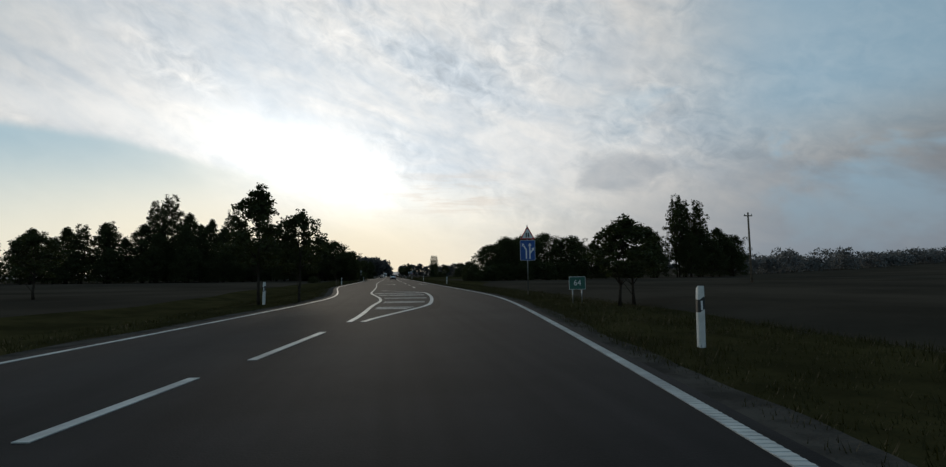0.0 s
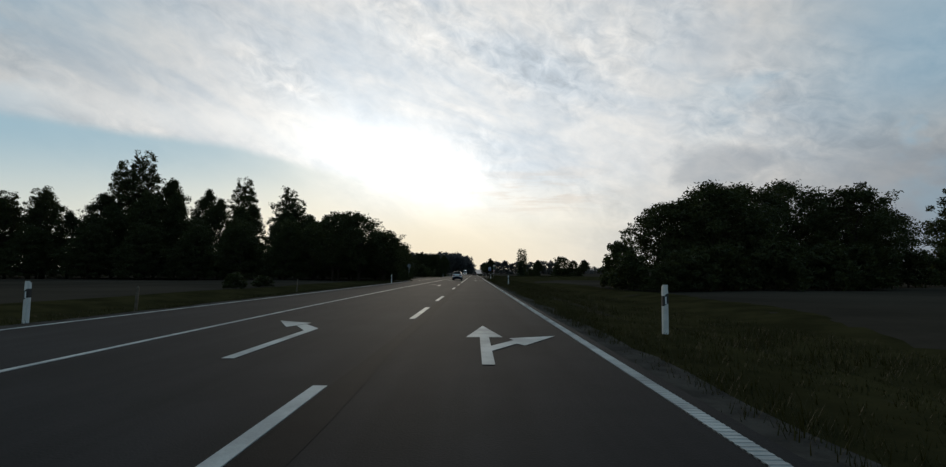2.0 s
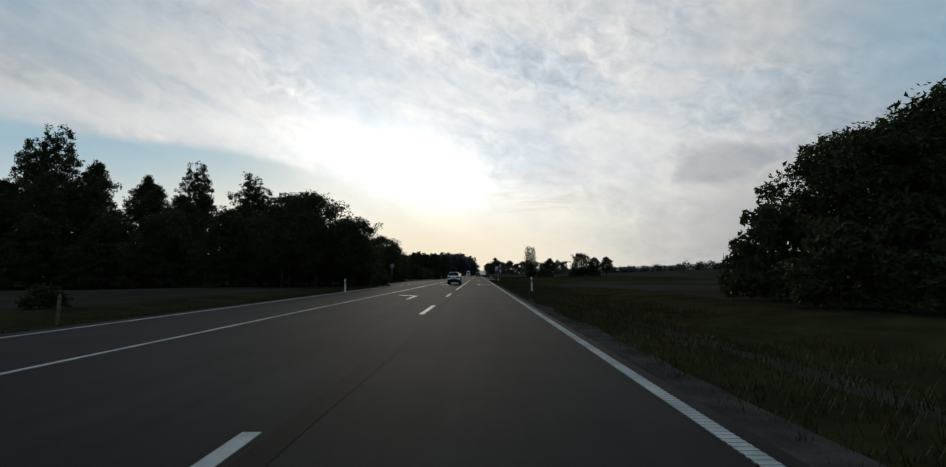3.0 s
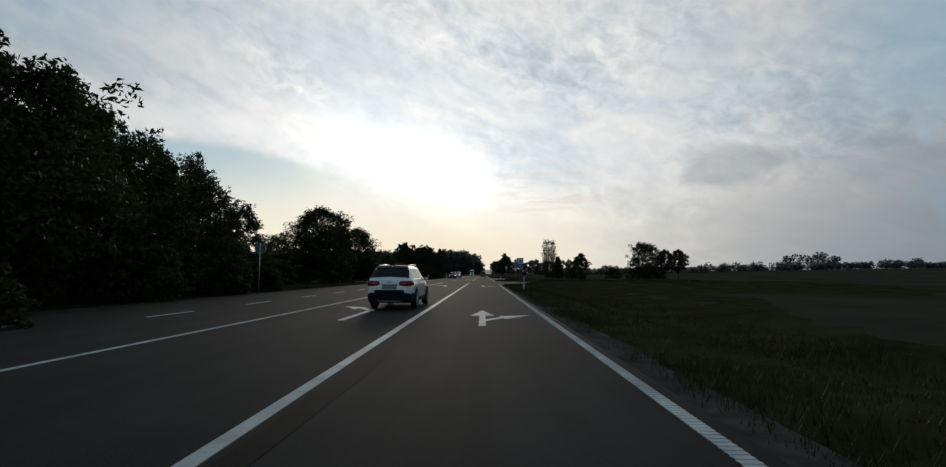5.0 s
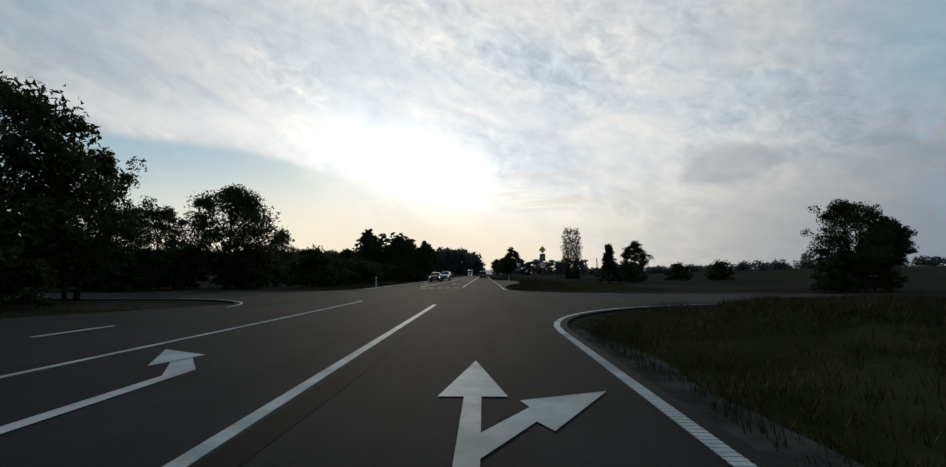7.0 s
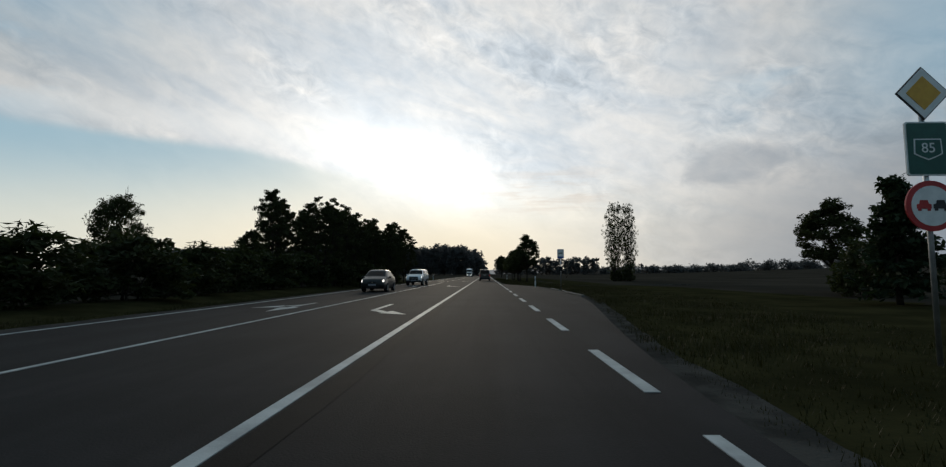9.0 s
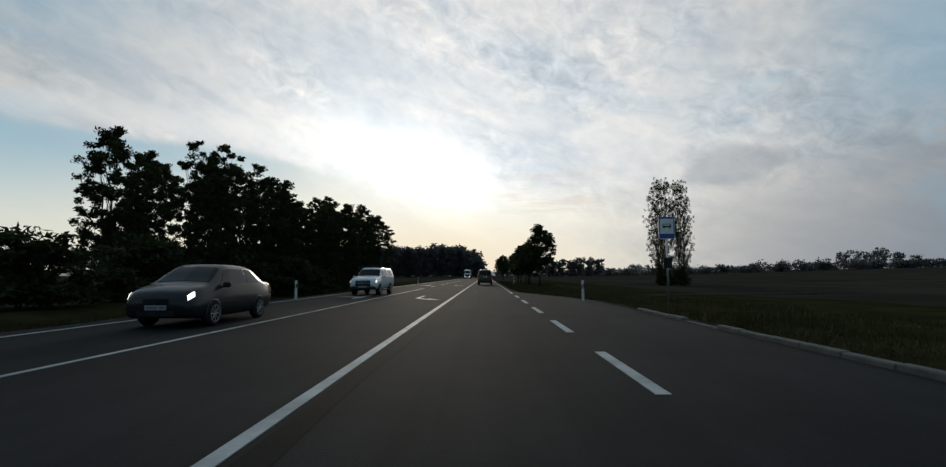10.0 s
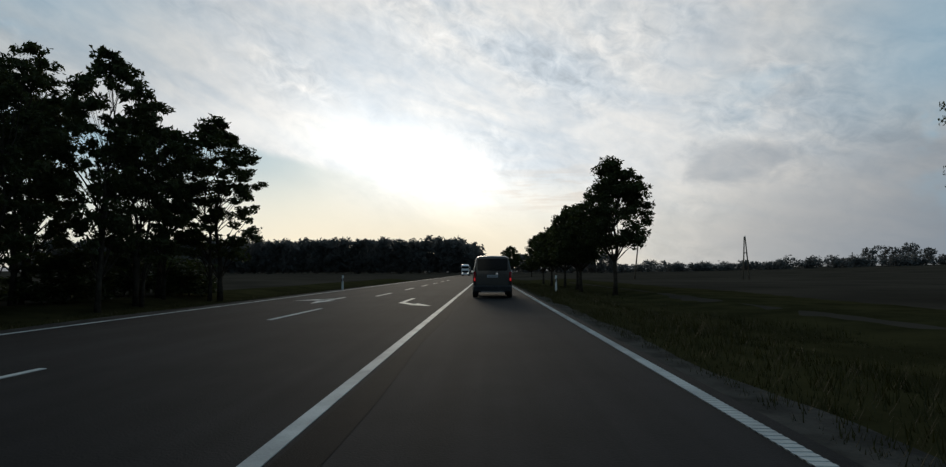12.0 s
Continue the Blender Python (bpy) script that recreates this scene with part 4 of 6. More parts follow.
rr = random.Random(5)
woods("wood_edge", "dense dark undergrowth along the edge of the wood", 8, [(-138 + 2.4 * i + rr.uniform(-1, 1), 126 + 0.55 * i + rr.uniform(-3, 3), rr.uniform(6.5, 10.5), 2.6) for i in range(38)], 0.5, 90, LEAF)
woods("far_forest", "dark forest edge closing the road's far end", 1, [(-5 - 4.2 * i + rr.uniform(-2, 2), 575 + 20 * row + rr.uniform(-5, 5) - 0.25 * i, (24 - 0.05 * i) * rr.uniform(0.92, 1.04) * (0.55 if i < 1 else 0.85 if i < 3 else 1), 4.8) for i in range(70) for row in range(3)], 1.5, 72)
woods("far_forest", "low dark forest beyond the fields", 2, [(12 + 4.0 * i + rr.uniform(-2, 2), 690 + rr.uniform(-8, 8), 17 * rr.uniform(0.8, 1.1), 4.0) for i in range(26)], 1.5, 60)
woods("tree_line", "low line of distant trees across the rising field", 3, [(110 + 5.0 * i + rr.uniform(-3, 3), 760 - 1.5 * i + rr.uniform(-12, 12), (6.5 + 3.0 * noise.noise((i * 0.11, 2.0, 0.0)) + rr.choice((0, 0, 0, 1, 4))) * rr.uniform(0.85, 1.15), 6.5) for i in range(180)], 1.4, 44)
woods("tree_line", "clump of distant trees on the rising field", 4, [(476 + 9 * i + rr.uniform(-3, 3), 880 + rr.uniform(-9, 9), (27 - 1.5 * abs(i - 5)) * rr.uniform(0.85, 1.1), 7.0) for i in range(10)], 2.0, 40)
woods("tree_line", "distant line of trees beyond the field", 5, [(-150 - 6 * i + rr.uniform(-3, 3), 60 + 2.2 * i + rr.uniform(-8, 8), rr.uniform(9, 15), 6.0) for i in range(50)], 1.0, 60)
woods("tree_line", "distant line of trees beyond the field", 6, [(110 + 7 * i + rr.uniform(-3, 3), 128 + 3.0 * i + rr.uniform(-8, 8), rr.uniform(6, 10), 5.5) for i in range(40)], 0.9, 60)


# ---- the ridge beyond the plain, its mist given by a grey glow ----
def far_ridge():
    sh = Shape()
    n = 420
    for i in range(n + 1):
        a = radians(-75 + 160 * i / n)
        r = 3200 + 150 * math.sin(a * 5)
        h = 46 + 20 * noise.noise((a * 2.2, 4.0, 0.0)) + 5 * noise.noise((a * 22, 1.0, 0.0)) + 2.5 * noise.noise((a * 90, 2.0, 0.0))
        h *= 0.55 + 0.45 * soft(a, 0.0, 0.5)
        sh.v += [(r * math.sin(a), r * math.cos(a), -8), (r * math.sin(a), r * math.cos(a), h), ((r + 220) * math.sin(a), (r + 220) * math.cos(a), -8)]
    sh.f = [q for i in range(n) for q in ((3 * i, 3 * i + 3, 3 * i + 4, 3 * i + 1), (3 * i + 1, 3 * i + 4, 3 * i + 5, 3 * i + 2))]
    tagged(part("backdrop", sh, HAZE_GLOW), "low wooded ridge on the horizon, mist painted as grey glow", "backdrop", kind="structure")


far_ridge()


# ---- grass ----
def grass(name, label, seed, count, area, tall):
    """Tufts of blades; area gives x and y of a tuft or None."""
    rng = np.random.default_rng(seed)
    r2 = random.Random(seed)
    base = []
    while len(base) < count:
        spot = area(r2)
        if spot:
            base.append((spot[0], spot[1], land(spot[0], spot[1]) + 0.02))
    b = np.repeat(np.array(base), 5, axis=0)
    n = len(b)
    b[:, :2] += rng.normal(size=(n, 2)) * 0.07
    a = rng.uniform(0, 2 * math.pi, n)
    lush = np.array([0.45 + 1.5 * max(0.0, noise.noise((q[0] * 0.35, q[1] * 0.22, 5.0)) + 0.25) for q in base])
    h = tall * rng.uniform(0.4, 1.25, n) * np.repeat(rng.uniform(0.5, 1.3, len(base)) * lush, 5)
    side = np.stack([np.cos(a), np.sin(a), 0 * a], 1) * 0.007
    tip = np.stack([np.cos(a + 1.3) * h * 0.45, np.sin(a + 1.3) * h * 0.45, h], 1)
    v = np.stack([b - side, b + side, b + tip], axis=1).reshape(-1, 3)
    return tagged(part(name, array_mesh(name, v, np.arange(n * 3).reshape(-1, 3), GRASS), None), label, "grass", kind="stuff")


def verge_right(r):
    s = r.uniform(-45, 300)
    if 148 < s < 178:
        return None
    x = right_edge(s) + 0.22 + r.uniform(0, 1) ** 1.35 * 6.3
    if 209 < s < 227 and x < 5.75:
        return None
    return road(s, x)[:2]


def verge_left(r):
    s = r.uniform(-45, 300)
    if 156 < s < 180:
        return None
    return road(s, left_edge(s) - 0.75 - r.uniform(0, 1) ** 1.2 * 4.0)[:2]


def corner(r):
    x, y = r.uniform(2.4, 24), r.uniform(146, 157)
    return (x, y) if math.hypot(x - 11.4, y - 148.5) < 9.0 or (x > 11.4 and y < 157) else None


grass("verge_grass", "rough dark green roadside grass", 1, 52000, verge_right, 0.17)
grass("verge_grass", "rough dark green roadside grass", 2, 17000, verge_left, 0.16)
grass("verge_grass", "rough dark green grass at the junction corner", 3, 10000, corner, 0.2)


# ---- roadside fittings ----
def guide_post():
    """A white plastic guide post with a black band and a reflector."""
    root = thing("guide_post", "white plastic guide post with a black band", "guide post", group="guide posts along the road")
    body = Shape()
    outline = [(-0.06, -0.045), (-0.03, -0.06), (0.03, -0.06), (0.06, -0.045), (0.06, 0.03), (0.02, 0.055), (-0.02, 0.055), (-0.06, 0.03)]
    zs = [(-0.3, 1.0, 0), (0.85, 1.0, 0), (0.99, 0.92, 1)]
    for z, k, top in zs:
        body.v += [(x * k, y * k, z + (0.05 * (y < 0) if top else 0)) for x, y in outline]
    for i in range(2):
        body.f += [(8 * i + j, 8 * i + (j + 1) % 8, 8 * i + 8 + (j + 1) % 8, 8 * i + 8 + j) for j in range(8)]
    body.f.append(tuple(range(16, 24)))
    part("post_body", body, WHITE_PLASTIC, root)
    band = Shape()
    for x0 in (0.58, 0.80):
        band.v += [(x * 1.05, y * 1.05, x0 + 0.05 * (x > 0)) for x, y in outline]
    band.f = [(j, (j + 1) % 8, 8 + (j + 1) % 8, 8 + j) for j in range(8)] + [tuple(range(8, 16)), tuple(range(7, -1, -1))]
    part("black_band", band, BLACK_FILM, root, "slanting black band")
    part("reflector", Shape().box(0, -0.066, 0.70, 0.035, 0.006, 0.16, 0.002), REFLECTOR, root, "small white reflector")
    return root


post = guide_post()
spots = [road(-29.8, 3.72), (4.0, 34.6, 0), (4.0, 84.0, 0), (3.5, 134.6, 0), (4.85, 230.6, 0), (4.3, 281.0, 0), (-11.2, 36.0, 0), (-10.45, 85.4, 0), (-10.4, 232.8, 0), (-10.4, 282.0, 0), (-10.4, 186.0, 0), road(-14.5, -9.7)]
tilts = [1.0, 0.5, -1.0, 2.2, -0.5, 0.0, 1.0, -1.5, 0.5, 1.0, 0.0, 1.0]
for i, (q, tilt) in enumerate(zip(spots, tilts)):
    m = pose(q[0], q[1], land(q[0], q[1]) + 0.05, tilt, tilt * 0.7, heading(q[1]))
    if i == 0:
        post.matrix_basis = m
    else:
        copy_thing(post, m)


def pole(root, h, r=0.035, x=0.0, y=0.05, low=-0.4):
    part("pole", Shape().tube([(x, y, low), (x, y, h * 0.5), (x, y, h)], [r, r, r], 12), GALV, root, "grey galvanised pole", True)


def bracket(root, z):
    part("bracket", Shape().box(0, 0.035, z, 0.16, 0.05, 0.04, 0.008), GALV, root)


def board(root, name, w, h, z, rim, face, r=0.05, border=0.03):
    """A board with a rim, a face and a folded edge."""
    panel = part(name, Shape().slab(rounded(w, h, r, 4, 0, z), -0.012, 0.012), rim, root)
    part("face", Shape().slab(rounded(w - 2 * border, h - 2 * border, r * 0.7, 4, 0, z), -0.017, -0.010), face, panel)
    part("sign_back", Shape().slab(rounded(w * 0.98, h * 0.98, r, 4, 0, z), 0.013, 0.020), GALV, panel, "bare grey metal back")
    return panel


def tourist_sign(x, y):
    root = thing("tourist_sign", "blue tourist sign with steam engine picture on wooden pole", "road sign", pose(x, y, land(x, y) + 0.09, 0, 0, 0))
    part("pole", Shape().tube([(0, 0.06, -0.7), (0, 0.06, 2.5)], [0.045, 0.04], 12), WOOD_POLE, root, "brown pole", True)
    p = board(root, "sign_board", 0.58, 0.82, 2.25, SIGN_WHITE, SIGN_BLUE, 0.04, 0.012)
    part("picture_panel", Shape().slab(rounded(0.43, 0.44, 0.01, 2, 0, 2.36), -0.022, -0.015), SIGN_WHITE, p)
    eng = Shape().slab([(-0.15, 2.23), (0.15, 2.23), (0.15, 2.27), (0.13, 2.33), (0.04, 2.35), (-0.05, 2.33), (-0.15, 2.31)], -0.026, -0.020)
    eng.slab([(-0.11, 2.36), (-0.04, 2.42), (-0.01, 2.49), (0.05, 2.52), (0.08, 2.46), (0.03, 2.40), (-0.06, 2.35)], -0.026, -0.020)
    for cx in (-0.1, 0.0, 0.1):
        eng.slab(disc(0.028, 14, cx, 2.225), -0.027, -0.020)
    part("engine_picture", eng, SIGN_BLACK, p, "dark pictogram of a steam engine")
    ar = Shape().slab([(-0.10, 1.98), (-0.02, 2.05), (-0.02, 2.00), (0.10, 2.00), (0.10, 1.965), (-0.02, 1.965), (-0.02, 1.91)], -0.022, -0.016)
    part("arrow_mark", ar, SIGN_WHITE, p, "white arrow pointing left")


tourist_sign(3.35, 136.6)


def priority_assembly(x, y):
    root = thing("priority_sign", "yellow priority diamond, green route board and no-overtaking disc on pole", "road sign", pose(x, y, land(x, y), 0, 0, 0))
    pole(root, 4.1)
    d = part("priority_diamond", Shape().slab([(0, 3.52), (0.36, 3.89), (0, 4.26), (-0.36, 3.89)], -0.012, 0.012), SIGN_WHITE, root)
    part("yellow_centre", Shape().slab([(0, 3.64), (0.245, 3.89), (0, 4.14), (-0.245, 3.89)], -0.018, -0.010), SIGN_YELLOW, d)
    part("black_outline", Shape().slab([(0, 3.50), (0.38, 3.89), (0, 4.28), (-0.38, 3.89)], -0.008, 0.016), SIGN_BLACK, d)
    g = board(root, "route_board", 0.60, 0.78, 3.08, SIGN_WHITE, SIGN_GREEN, 0.04, 0.022)
    shield = [(-0.19, 3.22), (0.19, 3.22), (0.20, 3.0), (0.10, 2.95), (0, 2.91), (-0.10, 2.95), (-0.20, 3.0)]
    part("shield", Shape().slab(shield, -0.022, -0.014), SIGN_WHITE, g)
    part("shield_field", Shape().slab([(a * 0.9, 3.075 + (b - 3.075) * 0.88) for a, b in shield], -0.026, -0.018), SIGN_GREEN, g)
    lettering("route_number", "85", 0.20, SIGN_WHITE, g, 0, -0.029, 3.08)
    r = part("no_overtaking_disc", Shape().slab(disc(0.36, 32, 0, 2.26), -0.012, 0.012), SIGN_RED, root)
    part("white_field", Shape().slab(disc(0.285, 32, 0, 2.26), -0.018, -0.010), SIGN_WHITE, r)
    for cx, mat, nm in ((-0.115, SIGN_RED, "red_car_mark"), (0.115, SIGN_BLACK, "black_car_mark")):
        mark = Shape().slab([(cx - 0.10, 2.22), (cx + 0.10, 2.22), (cx + 0.10, 2.28), (cx + 0.065, 2.29), (cx + 0.05, 2.34), (cx - 0.05, 2.34), (cx - 0.065, 2.29), (cx - 0.10, 2.28)], -0.024, -0.016)
        for o in (-0.065, 0.065):
            mark.slab([(cx + o - 0.022, 2.19), (cx + o + 0.022, 2.19), (cx + o + 0.022, 2.22), (cx + o - 0.022, 2.22)], -0.024, -0.016)
        part(nm, mark, mat, r)
    part("sign_back", Shape().slab(disc(0.35, 32, 0, 2.26), 0.013, 0.02), GALV, r)
    for z in (3.89, 3.25, 2.9, 2.4, 2.1):
        bracket(root, z)


priority_assembly(6.4, 190.1)


def bus_sign(x, y):
    root = thing("bus_stop_sign", "blue bus stop sign on a grey pole behind the kerb", "bus stop sign", pose(x, y, 0.1, 0, 0, -3))
    pole(root, 2.9)
    p = board(root, "sign_board", 0.52, 0.74, 2.72, SIGN_WHITE, SIGN_BLUE, 0.04, 0.012)
    part("picture_panel", Shape().slab(rounded(0.43, 0.50, 0.01, 2, 0, 2.77), -0.022, -0.015), SIGN_WHITE, p)
    bus = Shape().slab([(-0.14, 2.73), (0.14, 2.73), (0.14, 2.82), (0.12, 2.85), (-0.14, 2.85)], -0.026, -0.020)
    for cx in (-0.09, 0.09):
        bus.slab(disc(0.03, 14, cx, 2.725), -0.027, -0.020)
    part("bus_picture", bus, SIGN_BLACK, p, "dark pictogram of a bus")
    part("bus_windows", Shape().slab([(-0.12, 2.785), (0.11, 2.785), (0.10, 2.83), (-0.12, 2.83)], -0.029, -0.024), SIGN_WHITE, p)
    part("time_table", Shape().slab(rounded(0.28, 0.36, 0.01, 2, 0, 1.55), -0.012, 0.03), CLADDING, root, "dark timetable box")
    bracket(root, 2.72)
    bracket(root, 1.55)


bus_sign(6.05, 222.3)


def lane_sign(s, x):
    q = road(s, x)
    root = thing("lane_sign", "blue lane arrangement board under a warning triangle", "road sign", pose(q[0], q[1], land(q[0], q[1]) + 0.42, 0, 0, heading(s)))
    pole(root, 4.0, low=-0.9)
    p = board(root, "lane_board", 0.96, 1.26, 2.40, SIGN_WHITE, SIGN_BLUE, 0.05, 0.015)
    for pts in ([(-0.13, 1.87), (-0.05, 1.87), (-0.05, 2.45), (-0.22, 2.72), (-0.28, 2.66), (-0.13, 2.42)], [(0.10, 1.87), (0.18, 1.87), (0.18, 2.70), (0.10, 2.70)],
                [(0.18, 2.20), (0.36, 2.42), (0.30, 2.48), (0.18, 2.32)], [(0.02, 2.68), (0.26, 2.68), (0.14, 2.88)], [(-0.36, 2.62), (-0.20, 2.78), (-0.36, 2.84)], [(0.24, 2.52), (0.41, 2.38), (0.42, 2.58)]):
        part("lane_arrow_mark", Shape().slab(pts, -0.022, -0.015), SIGN_WHITE, p)
    t = part("warning_triangle", Shape().slab([(-0.48, 3.10), (0.48, 3.10), (0.0, 3.94)], -0.012, 0.012), SIGN_RED, root)
    part("white_field", Shape().slab([(-0.355, 3.175), (0.355, 3.175), (0.0, 3.80)], -0.018, -0.010), SIGN_WHITE, t)
    part("arrows_mark", Shape().slab([(-0.11, 3.22), (-0.03, 3.22), (-0.03, 3.42), (0.0, 3.42), (-0.07, 3.55), (-0.14, 3.42), (-0.11, 3.42)], -0.024, -0.016).slab([(0.03, 3.50), (0.11, 3.50), (0.11, 3.33), (0.14, 3.33), (0.07, 3.21), (0.0, 3.33), (0.03, 3.33)], -0.024, -0.016), SIGN_BLACK, t, "two black arrows")
    for z in (3.2, 2.8, 2.0):
        bracket(root, z)


lane_sign(-8.0, 4.25)


def distance_board(s, x):
    q = road(s, x)
    root = thing("distance_board", "small green kilometre board with white number", "road sign", pose(q[0], q[1], land(q[0], q[1]), 0, 0, heading(s)))
    for dx in (-0.2, 0.2):
        part("pole", Shape().tube([(dx, 0.04, -0.3), (dx, 0.04, 1.15)], [0.025, 0.025], 10), GALV, root, "", True)
    p = board(root, "sign_board", 0.72, 0.56, 0.92, SIGN_WHITE, SIGN_GREEN, 0.02, 0.015)
    lettering("number", "64", 0.34, SIGN_WHITE, p, 0, -0.021, 0.92)


distance_board(-17.0, 4.6)


def sign_from_behind(x, y):
    root = thing("road_sign", "round road sign seen from its grey back", "road sign", pose(x, y, land(x, y), 0, 0, 0))
    pole(root, 3.1, 0.03, 0.0, -0.05)
    part("sign_disc", Shape().slab(disc(0.33, 28, 0, 2.75), -0.012, 0.012), GALV, root)
    part("front_face", Shape().slab(disc(0.32, 28, 0, 2.75), 0.012, 0.018), SIGN_WHITE, root)


sign_from_behind(-13.0, 121.0)


def double_pole(x, y, h, lean):
    root = thing("utility_pole", "weathered wooden twin-leg utility pole in the field", "utility pole", pose(x, y, land(x, y), 0, lean, 20))
    for a in (-1, 1):
        part("leg", Shape().tube([(a * 0.75, 0, -0.5), (a * 0.1, 0, h)], [0.13, 0.09], 10), WOOD_POLE, root, "", True)
    part("crossbar", Shape().box(0, 0, h * 0.62, 0.9, 0.12, 0.14, 0.02), WOOD_POLE, root)
    part("insulator", Shape().tube([(0.1, 0, h), (0.1, 0, h + 0.1), (0.1, 0, h + 0.22)], [0.03, 0.06, 0.035], 10), SIGN_WHITE, root)


def single_pole(x, y, h, lean):
    root = thing("utility_pole", "weathered leaning wooden utility pole in the field", "utility pole", pose(x, y, land(x, y), 0, lean, 0))
    part("shaft", Shape().tube([(0, 0, -0.5), (0, 0, h)], [0.14, 0.09], 10), WOOD_POLE, root, "", True)
    part("crossarm", Shape().box(0, 0, h - 0.4, 1.1, 0.1, 0.12, 0.02), WOOD_POLE, root)
    for a in (-0.45, 0.45):
        part("insulator", Shape().tube([(a, 0, h - 0.34), (a, 0, h - 0.26), (a, 0, h - 0.14)], [0.03, 0.06, 0.035], 10), SIGN_WHITE, root)


double_pole(45.4, 336.3, 7.6, 0)
single_pole(24.0, 330.0, 6.0, 7)
single_pole(37.0, 13.0, 8.2, 0)


def house(at):
    """A low house with a plain gable roof."""
    root = thing("house", "low plastered house with grey gable roof behind trees", "house", at)
    w, d, h, top = 2.9, 3.0, 2.6, 4.9
    for x in (-w, w):
        part("side_wall", Shape().box(x, 0, h / 2, 0.3, 2 * d - 0.3, h, 0.0), PLASTER, root)
    for y in (-d, d):
        part("gable_wall", Shape().slab([(-w - 0.15, 0), (w + 0.15, 0), (w + 0.15, h), (0, top - 0.12), (-w - 0.15, h)], y - 0.15, y + 0.15), PLASTER, root)
    for k in (-1, 1):
        sl = Shape()
        for y in (-d - 0.45, d + 0.45):
            sl.v += [(0, y, top), (k * (w + 0.55), y, h - 0.28), (k * (w + 0.55), y, h - 0.42), (0, y, top - 0.16)]
        sl.f = [(0, 1, 2, 3), (7, 6, 5, 4), (0, 4, 5, 1), (1, 5, 6, 2), (2, 6, 7, 3), (3, 7, 4, 0)]
        part("roof", sl, ROOF, root, "weathered grey roof slope")
    c = part("chimney", Shape().box(0.6, 1.6, 5.0, 0.5, 0.5, 1.3, 0.02), PLASTER, root)
    part("chimney_cap", Shape().box(0.6, 1.6, 5.68, 0.62, 0.62, 0.09, 0.02), CONCRETE, c)
    for x in (-1.5, 1.5):
        win = part("window", Shape().slab(rounded(0.95, 1.2, 0.01, 1, x, 1.6), -d - 0.17, -d - 0.10), SIGN_WHITE, root)
        for q in (-0.22, 0.22):
            part("pane", Shape().slab(rounded(0.38, 1.06, 0.01, 1, x + q, 1.6), -d - 0.18, -d - 0.165), GLASS, win)
        part("sill", Shape().box(x, -d - 0.2, 0.97, 1.1, 0.14, 0.05, 0.01), CONCRETE, win)


PLASTER = surface("old_plaster", (0.10, 0.095, 0.085), (0.18, 0.17, 0.155), 1.2, 0.9, bump=0.3, stain=0.35)
ROOF = surface("roof_tiles", (0.045, 0.044, 0.042), (0.095, 0.092, 0.087), 2.5, 0.8, bump=0.5, fine=9.0, stain=0.3)
house(pose(-46.5, 179.5, -0.1, 0, 0, -50) @ Matrix.Diagonal((1.35, 1.2, 1.38, 1.0)))


# ---- vehicles ----
def spline(rows, t):
    """Catmull-Rom through the rows, at a fractional index t."""
    n = len(rows)
    i = min(max(int(t), 0), n - 2)
    f = t - i
    a, b, c, d = rows[max(i - 1, 0)], rows[i], rows[i + 1], rows[min(i + 2, n - 1)]
    return [0.5 * (2 * q + (r - p) * f + (2 * p - 5 * q + 4 * r - w) * f * f + (3 * q - p - 3 * r + w) * f ** 3) for p, q, r, w in zip(a, b, c, d)]


